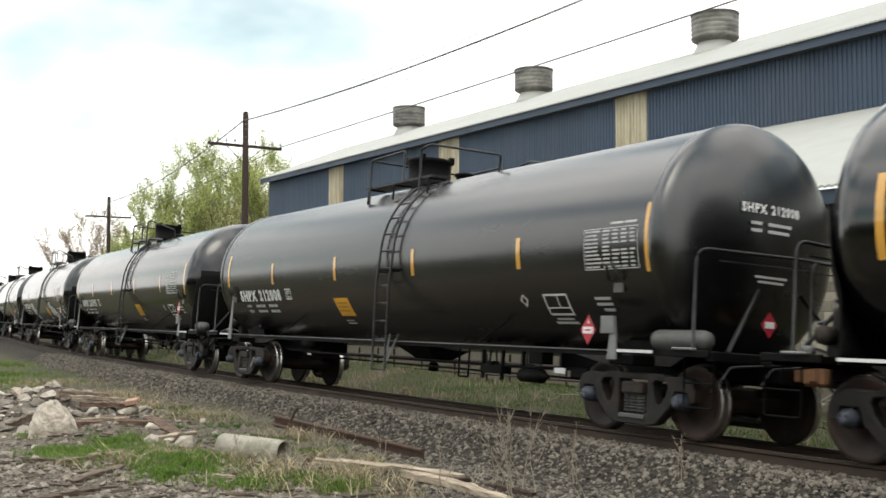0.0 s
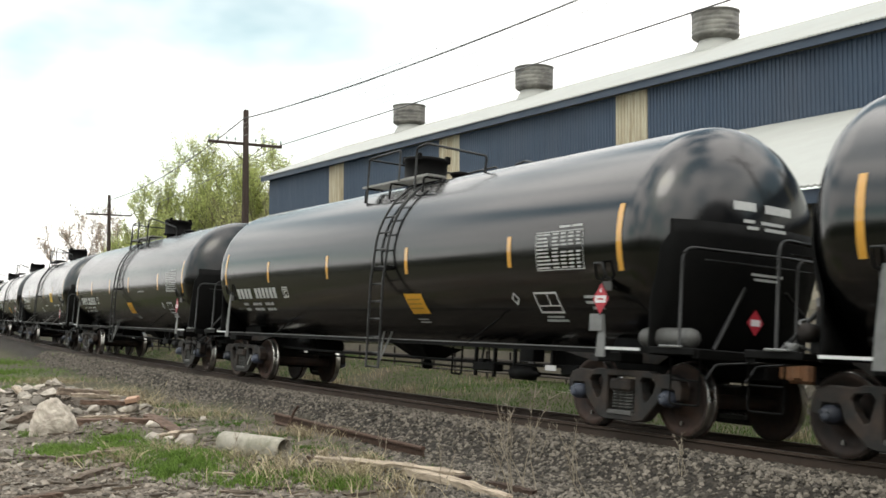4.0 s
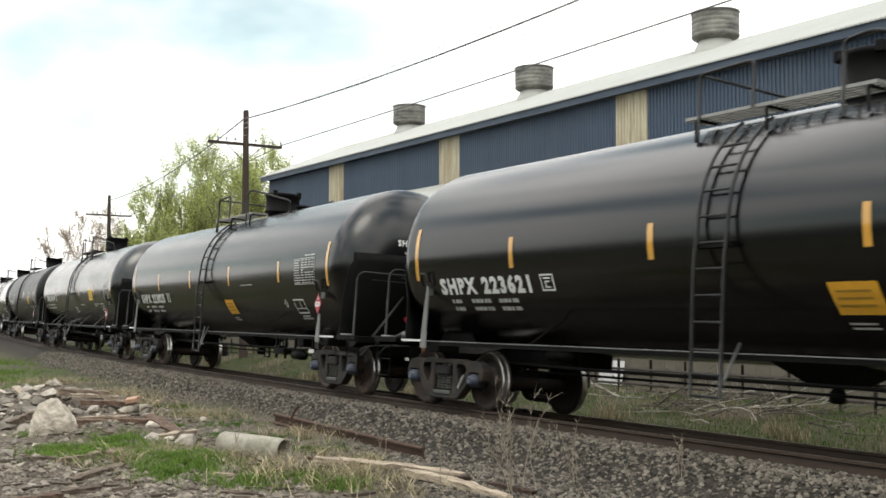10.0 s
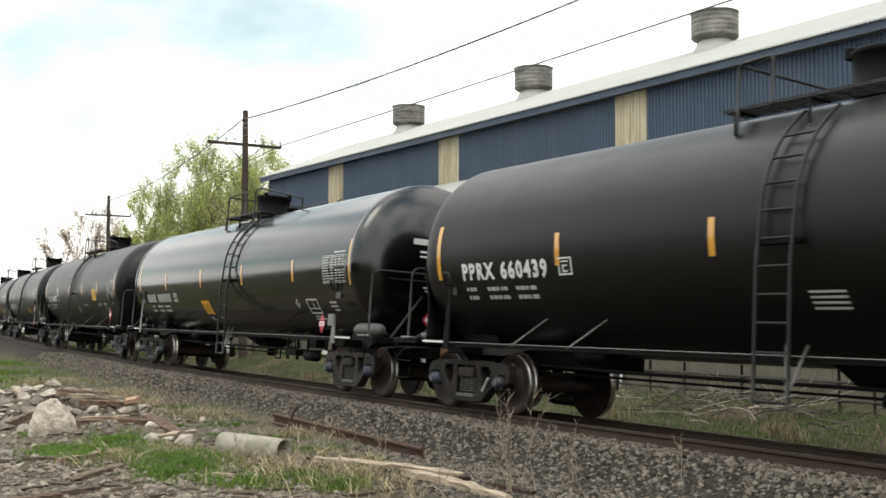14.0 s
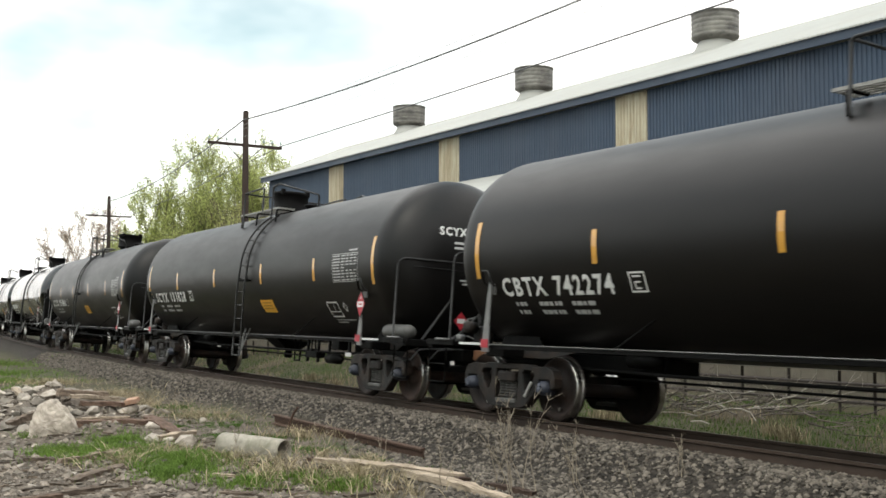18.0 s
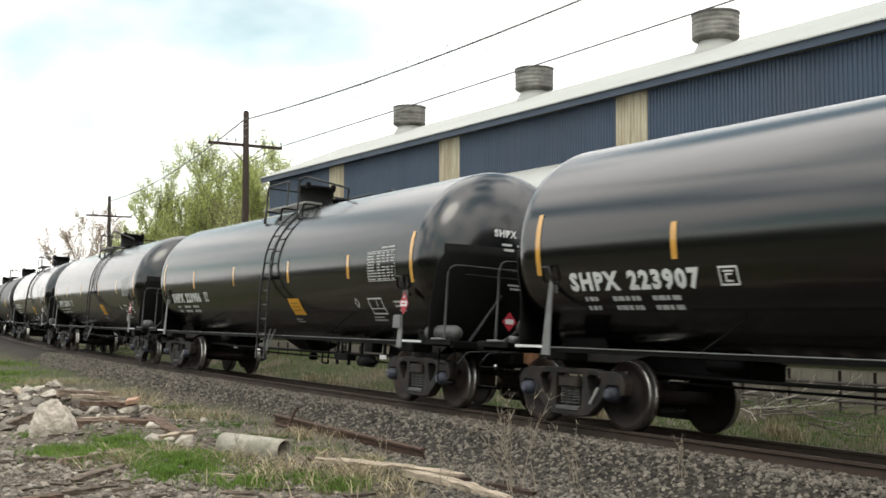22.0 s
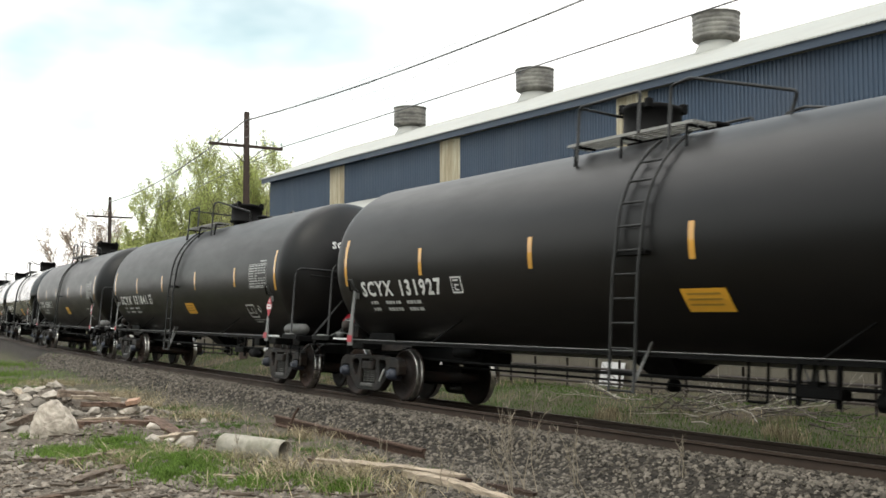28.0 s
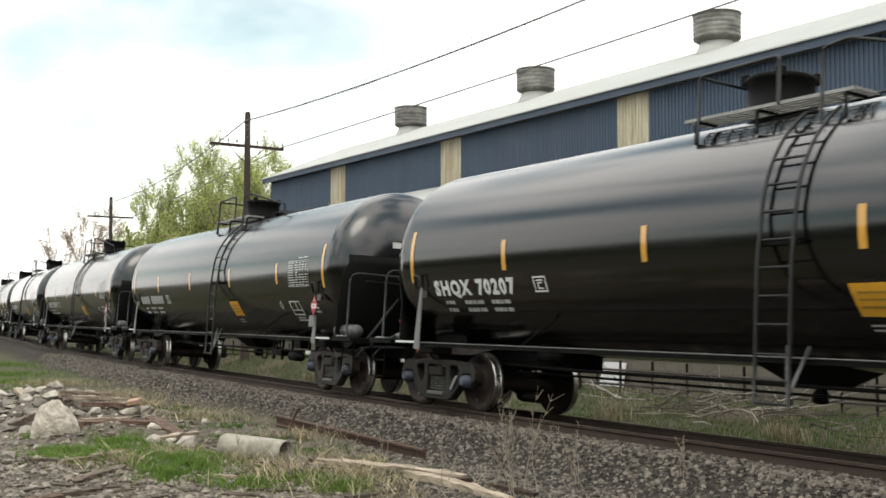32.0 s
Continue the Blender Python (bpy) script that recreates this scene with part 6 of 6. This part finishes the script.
def plank(a, b, width, thick, mat, label, name="plank", za=0.0, zb=0.0, roll=0.0, seed=0):
    """A split board from a to b, its ends ragged."""
    rng = random.Random(seed)
    p = Vector((*a, ground_z(*a) + thick * 0.4 + za))
    q = Vector((*b, ground_z(*b) + thick * 0.4 + zb))
    L, n = (q - p).length, 14
    bm, rings = bmesh.new(), []
    for i in range(n + 1):
        k = i / n
        w = width / 2 * (1 + rng.uniform(-0.1, 0.1)) * (0.75 if i in (0, n) else 1)
        t = thick / 2 * (1 + rng.uniform(-0.15, 0.15))
        w *= 1 - 0.25 * rng.random() * (rng.random() < 0.3)
        x = L * k + (rng.uniform(-0.06, 0.06) if i in (0, n) else 0)
        bow = 0.015 * L * math.sin(math.pi * k) * rng.uniform(0.4, 1)
        rings.append([bm.verts.new((x + rng.uniform(-0.03, 0.03) * (i in (0, n)), yy + rng.uniform(-0.012, 0.012), zz + bow + rng.uniform(-0.008, 0.008))) for yy, zz in ((-w, -t), (-w * 0.3, -t * 1.05), (w, -t), (w, t * 0.8), (w * 0.2, t), (-w, t * 0.9))])
    for A, C in zip(rings, rings[1:]):
        for k in range(6):
            bm.faces.new((A[k], A[(k + 1) % 6], C[(k + 1) % 6], C[k]))
    bm.faces.new(rings[0])
    bm.faces.new(rings[-1])
    bmesh.ops.recalc_face_normals(bm, faces=bm.faces[:])
    o = part(name, bm, mat)
    d = q - p
    o.matrix_basis = Matrix.Translation(p) @ Matrix.Rotation(math.atan2(d.y, d.x), 4, "Z") @ Matrix.Rotation(-math.asin(d.z / L), 4, "Y") @ Matrix.Rotation(roll, 4, "X")
    return tagged(o, label, name.replace("_", " "), "scrap wood of the rubble heap")


plank((-18.75, 4.85), (-18.55, 6.0), 0.3, 0.1, "dark_wood", "thick dark reddish board with a pale split top", za=0.06, zb=0.02, seed=1)
plank((-18.95, 4.95), (-18.72, 5.75), 0.16, 0.03, "pale_wood", "thin pale splinter on the dark board", za=0.16, zb=0.1, seed=31)
plank((-21.6, 5.2), (-21.9, 6.2), 0.2, 0.12, "old_wood", "grey weathered beam on the rubble", za=0.2, zb=0.18, seed=2)
plank((-20.6, 5.45), (-20.5, 6.35), 0.22, 0.08, "dark_wood", "dark reddish splintered board under the brick", za=0.12, zb=0.1, seed=8)
plank((-20.9, 5.3), (-21.2, 6.3), 0.14, 0.07, "pale_wood", "pale broken lath on the rubble", za=0.2, zb=0.2, seed=32)
plank((-19.4, 3.9), (-19.75, 4.45), 0.13, 0.11, "old_wood", "short brown stick of lumber against the boulder", za=0.05, zb=0.2, seed=3)
plank((-20.3, 3.4), (-19.9, 4.1), 0.12, 0.09, "dark_wood", "dark broken stick beside the boulder", za=0.02, zb=0.06, seed=33)
plank((-14.6, 3.6), (-15.4, 4.75), 0.15, 0.08, "old_wood", "half-buried rotten log in the grass", name="log", za=0.01, seed=4)
plank((-15.3, 4.3), (-15.75, 5.1), 0.12, 0.07, "dark_wood", "half-buried rotten brown log", name="log", za=0.02, seed=34)
plank((-13.05, 3.3), (-13.8, 4.1), 0.16, 0.06, "old_wood", "half-buried rotten brown log", name="log", za=-0.01, seed=5)
plank((-12.2, 2.8), (-12.4, 3.5), 0.15, 0.05, "old_wood", "crumbling brown log end", name="log", seed=6)
plank((-12.0, 2.3), (-12.1, 3.0), 0.13, 0.06, "dark_wood", "crumbling dark bark slab in the dirt", seed=35)
plank((-19.1, 6.15), (-17.2, 6.02), 0.24, 0.07, "dark_wood", "dark rotten timber chunk by the gravel", za=0.03, seed=7)
plank((-16.6, 5.5), (-17.2, 6.3), 0.16, 0.08, "pale_wood", "pale broken board end by the pipe", za=0.02, seed=14)
plank((-12.95, 6.42), (-10.75, 7.16), 0.15, 0.05, "pale_wood", "long bleached splintered plank lying in straw", za=0.05, zb=0.04, roll=0.1, seed=9)
plank((-11.3, 6.7), (-9.35, 6.78), 0.17, 0.07, "pale_wood", "bleached splintered plank end", za=0.05, zb=-0.01, seed=10)
plank((-11.6, 6.85), (-10.6, 7.1), 0.16, 0.06, "dark_wood", "dark rotten plank under the bleached one", za=-0.02, seed=11)
plank((-13.5, 6.5), (-12.7, 6.75), 0.1, 0.05, "dark_wood", "brown splintered plank end in the straw", za=0.0, seed=36)
plank((-10.1, 7.1), (-9.4, 7.12), 0.12, 0.06, "dark_wood", "brown board end in the gravel", za=0.0, seed=12)
plank((-12.6, 4.9), (-11.9, 5.5), 0.06, 0.035, "pale_wood", "thin bleached lath in the dry grass", za=0.02, seed=13)
plank((-15.4, 3.3), (-14.9, 3.7), 0.1, 0.05, "old_wood", "short grey board in the dirt", seed=15)
plank((-25.8, 5.3), (-24.6, 5.2), 0.14, 0.06, "pale_wood", "pale broken board on the rubble", za=0.22, zb=0.16, seed=16)

bm = box(-0.12, 0.12, -0.08, 0.08, 0, 0.09, 0.01)
o = tagged(part("brick", bm, "brick"), "orange fired brick resting on the rubble heap", "brick")
o.matrix_basis = pose(-20.35, 6.27, ground_z(-20.35, 6.27) + 0.19, 14, -10, 48)
rock(-20.45, 6.22, 0.19, 140, (1.2, 0.9, 0.8))


def concrete_pipe():
    bm = bmesh.new()
    prof = [(-0.55, 0.15), (-0.54, 0.165), (0.5, 0.165), (0.55, 0.16), (0.56, 0.148), (0.5, 0.135), (-0.5, 0.13), (-0.55, 0.15)]
    spin(bm, prof, "x", 28)
    for f in [f for f in bm.faces if len(f.verts) > 4]:
        bm.faces.remove(f)
    for v in bm.verts:
        v.co += v.normal * 0.012 * noise.noise(v.co * 6)
    o = tagged(part("concrete_pipe", bm, "concrete"), "broken length of pale mossy concrete pipe in the grass", "pipe")
    a, b = Vector((-14.72, 5.8, 0)), Vector((-13.7, 6.28, 0))
    c, d = (a + b) / 2, b - a
    o.matrix_basis = Matrix.Translation((c.x, c.y, ground_z(c.x, c.y) + 0.13)) @ Matrix.Rotation(math.atan2(d.y, d.x), 4, "Z") @ Matrix.Rotation(0.03, 4, "Y")


concrete_pipe()
a, b = Vector((-18.2, 8.14, 0)), Vector((-12.95, 7.98, 0))
bm = rail_mesh(lambda x, q, z: Vector((x, q, z)), [0, 1.3, 2.6, 3.9, (b - a).length])
o = tagged(part("spare_rail", bm, ["rust", "rust"]), "loose rusty length of rail lying beside the ballast", "rail")
d = b - a
o.matrix_basis = Matrix.Translation((a.x, a.y, ground_z(a.x, a.y) + 0.2)) @ Matrix.Rotation(math.atan2(d.y, d.x), 4, "Z") @ Matrix.Rotation(0.012, 4, "Y") @ Matrix.Rotation(0.12, 4, "X")
o = tagged(part("iron_stake", bar([(0, 0, -0.15), (0.02, 0.01, 0.15), (0.05, 0.0, 0.34), (0.1, -0.02, 0.45)], 0.022, 6), "rust"), "bent rusty iron stake by the loose rail", "stake")
o.matrix_basis = pose(-17.1, 7.86, ground_z(-17.1, 7.86), 0, 14, 50)


def dry_weed(x, y, h, seed):
    rng, bm = random.Random(seed), bmesh.new()
    for k in range(rng.choice((1, 2, 2, 3))):
        p, d = Vector((rng.uniform(-0.05, 0.05), rng.uniform(-0.05, 0.05), -0.02)), Vector((rng.uniform(-0.3, 0.3), rng.uniform(-0.3, 0.3), 1)).normalized()
        hh, pts = h * rng.uniform(0.7, 1.0), [p.copy()]
        for i in range(6):
            d = (d + Vector((rng.uniform(-0.24, 0.24), rng.uniform(-0.24, 0.24), 0))).normalized()
            p = p + d * hh / 6
            pts.append(p.copy())
            if i > 1:
                for _ in range(3):
                    t = (d + Vector((rng.uniform(-1, 1), rng.uniform(-1, 1), rng.uniform(-0.1, 0.5)))).normalized()
                    e = p + t * hh * rng.uniform(0.06, 0.17)
                    tube(bm, [p, e, e + Vector((t.x * 0.02, t.y * 0.02, -0.03))], [0.0035, 0.002, 0.001], 3)
        tube(bm, pts, [0.0065 * (1 - 0.11 * i) for i in range(7)], 4)
    o = tagged(part("dry_weed", bm, "stalk"), "thin dry weed stalks growing from the gravel", "weed", "dry weeds by the track")
    o.matrix_basis = pose(x, y, ground_z(x, y))


for i, (x, y, h) in enumerate([(-9.6, 7.02, 1.25), (-9.55, 7.15, 1.35), (-9.4, 7.25, 1.1), (-10.4, 7.4, 0.9), (-9.9, 7.2, 0.8), (-20.2, 6.9, 0.75), (-19.6, 6.85, 0.6), (-12.5, 5.1, 0.75), (-12.5, 6.0, 0.5),
                               (-14.2, 7.0, 0.45), (-13.1, 6.95, 0.4), (-13.6, 7.7, 0.35), (-9.8, 8.1, 0.7), (-11.1, 8.5, 0.5), (-8.9, 8.1, 0.55), (-10.3, 6.6, 0.6), (-9.0, 7.5, 0.6), (-8.7, 8.6, 0.5),
                               (-11.9, 5.5, 0.5), (-11.3, 6.0, 0.45), (-12.0, 8.6, 0.6), (-25, 7.9, 0.5), (-22, 8.0, 0.5)]):
    dry_weed(x, y, h, i)

# far side: pipe fence, brush pile
FENCE_Y = 17.1
fence = thing("pipe_fence", label="low dark rusty pipe fence in front of the shed wall", category="fence")
for z in (-0.06, 0.27):
    part("fence_rail", bar([(-60, FENCE_Y, z), (-30, FENCE_Y, z + 0.01), (6, FENCE_Y, z)], 0.028, 6), "fence_pipe", fence)
post_me = mesh_of(bar([(0, 0, -0.75), (0, 0, 0.5)], 0.03, 6), "fence_post", "fence_pipe")
for i in range(58):
    o = part("fence_post", post_me, None, fence)
    o.location = (5.5 - 1.12 * i + random.uniform(-0.3, 0.3), FENCE_Y + 0.05, 0)


def branch(x, y, length, seed, r=0.025):
    rng, bm = random.Random(seed), bmesh.new()

    def limb(p, d, L, rad, depth):
        pts = [p]
        for i in range(4):
            d = (d + Vector((rng.uniform(-0.3, 0.3), rng.uniform(-0.3, 0.3), rng.uniform(-0.15, 0.15)))).normalized()
            p = p + d * L / 4
            p.z = max(p.z, 0.02)
            pts.append(p.copy())
            if depth and rng.random() < 0.75:
                limb(p.copy(), (d + Vector((rng.uniform(-0.9, 0.9), rng.uniform(-0.9, 0.9), rng.uniform(-0.1, 0.5)))).normalized(), L * rng.uniform(0.3, 0.55), rad * 0.6, depth - 1)
        tube(bm, pts, [rad * (1 - 0.2 * i) for i in range(5)], 5)

    a = rng.uniform(-0.6, 0.6) + (math.pi if rng.random() < 0.5 else 0)
    limb(Vector((0, 0, 0.03)), Vector((math.cos(a), math.sin(a), rng.uniform(0, 0.3))), length, r, 2)
    o = tagged(part("dead_branch", bm, "white_branch" if seed % 6 == 0 else "branch"), "bare grey fallen branch on the brush pile", "branch", "branches of the brush pile")
    o.matrix_basis = pose(x, y, ground_z(x, y) + rng.uniform(0, 0.14))


rng1 = random.Random(31)
for i in range(60):
    branch(rng1.gauss(-14.5, 1.5), rng1.uniform(14.9, 16.5), rng1.uniform(0.6, 1.9), i, rng1.uniform(0.008, 0.019))
o = tagged(part("dead_branch", bar([(0, 0, 0), (0.3, 0.05, 0.02), (0.7, 0, 0.12), (1.1, 0.05, 0.2), (1.35, 0.0, 0.22), (1.5, 0.1, 0.16), (1.62, 0.1, 0.02)], [0.008, 0.012, 0.014, 0.016, 0.016, 0.013, 0.007], 6), "white_branch"),
           "peeled white curved branch on the brush pile", "branch", "branches of the brush pile")
o.matrix_basis = pose(-15.0, 14.95, ground_z(-15.0, 14.95) + 0.02)
o = tagged(part("dead_branch", bar([(0, 0, 0), (0.25, 0.0, 0.03), (0.5, -0.05, 0.0)], [0.012, 0.016, 0.008], 6), "white_branch"), "short peeled white stick in the verge grass", "branch", "branches of the brush pile")
o.matrix_basis = pose(-14.3, 14.4, ground_z(-14.3, 14.4) + 0.05)
rock(-14.0, 16.2, 0.14, 200, label="pale stone in the verge grass")
rock(-19.4, 14.0, 0.1, 201, label="pale stone in the verge grass")
bm = box(-0.42, 0.42, -0.015, 0.015, 0.0, 0.62, 0.004)
o = tagged(part("panel", bm, "placard_white"), "weathered white panel leaning against the block wall", "panel")
o.matrix_basis = pose(-21.15, 18.5, ground_z(-21.15, 18.5) - 0.02, -12, 0, 2)
blades("dry_clumps", [(x + rng1.gauss(0, 0.16), y + rng1.gauss(0, 0.12), rng1.uniform(0.12, 0.34), rng1.uniform(0.1, 0.8)) for x, y in ((-15.9, 13.9), (-16.2, 14.1), (-12.2, 14.2), (-11.6, 13.8), (-27.4, 14.0), (-30.2, 14.6), (-23.5, 14.0)) for _ in range(150)],
       "straw", "taller clumps of dry grass in the verge", "dry grass")
plank((-29.6, 14.6), (-28.3, 14.7), 0.1, 0.04, "pale_wood", "pale board lying in the verge grass", seed=20)

# ---- the blocks of the shed's wall ----
block_me = mesh_of(box(-0.195, 0.195, -0.012, 0.1, -0.095, 0.095, 0.008), "wall_block", "block")
wall_ob = bpy.data.objects["block_wall"]
for row in range(14):
    for k in range(21):
        o = part("wall_block", block_me, None, wall_ob)
        o.location = (-19.2 + 0.4 * k + 0.2 * (row % 2), LOW_Y, 0.9 + 0.2 * row)
verts, faces = [], []
for row in range(24):
    z = -0.5 + 0.2 * row
    if z > EAVE_Z - 0.2:
        break
    x = SHED_X0 + 0.6 + 0.2 * (row % 2)
    while x < 20:
        if not (-19.45 < x < -10.9 and 0.8 < z < 3.6):
            i = len(verts)
            for yy in (LOW_Y - 0.012, LOW_Y + 0.05):
                verts += [(x - 0.195, yy, z - 0.095), (x + 0.195, yy, z - 0.095), (x + 0.195, yy, z + 0.095), (x - 0.195, yy, z + 0.095)]
            faces += [(i, i + 1, i + 2, i + 3), (i + 4, i + 5, i + 1, i), (i + 3, i + 2, i + 6, i + 7), (i + 1, i + 5, i + 6, i + 2), (i + 4, i, i + 3, i + 7)]
        x += 0.4
me = bpy.data.meshes.new("masonry")
me.from_pydata(verts, [], faces)
me.materials.append(M["block"])
tagged(part("masonry", me, None, wall_ob), kind="stuff")


motions()
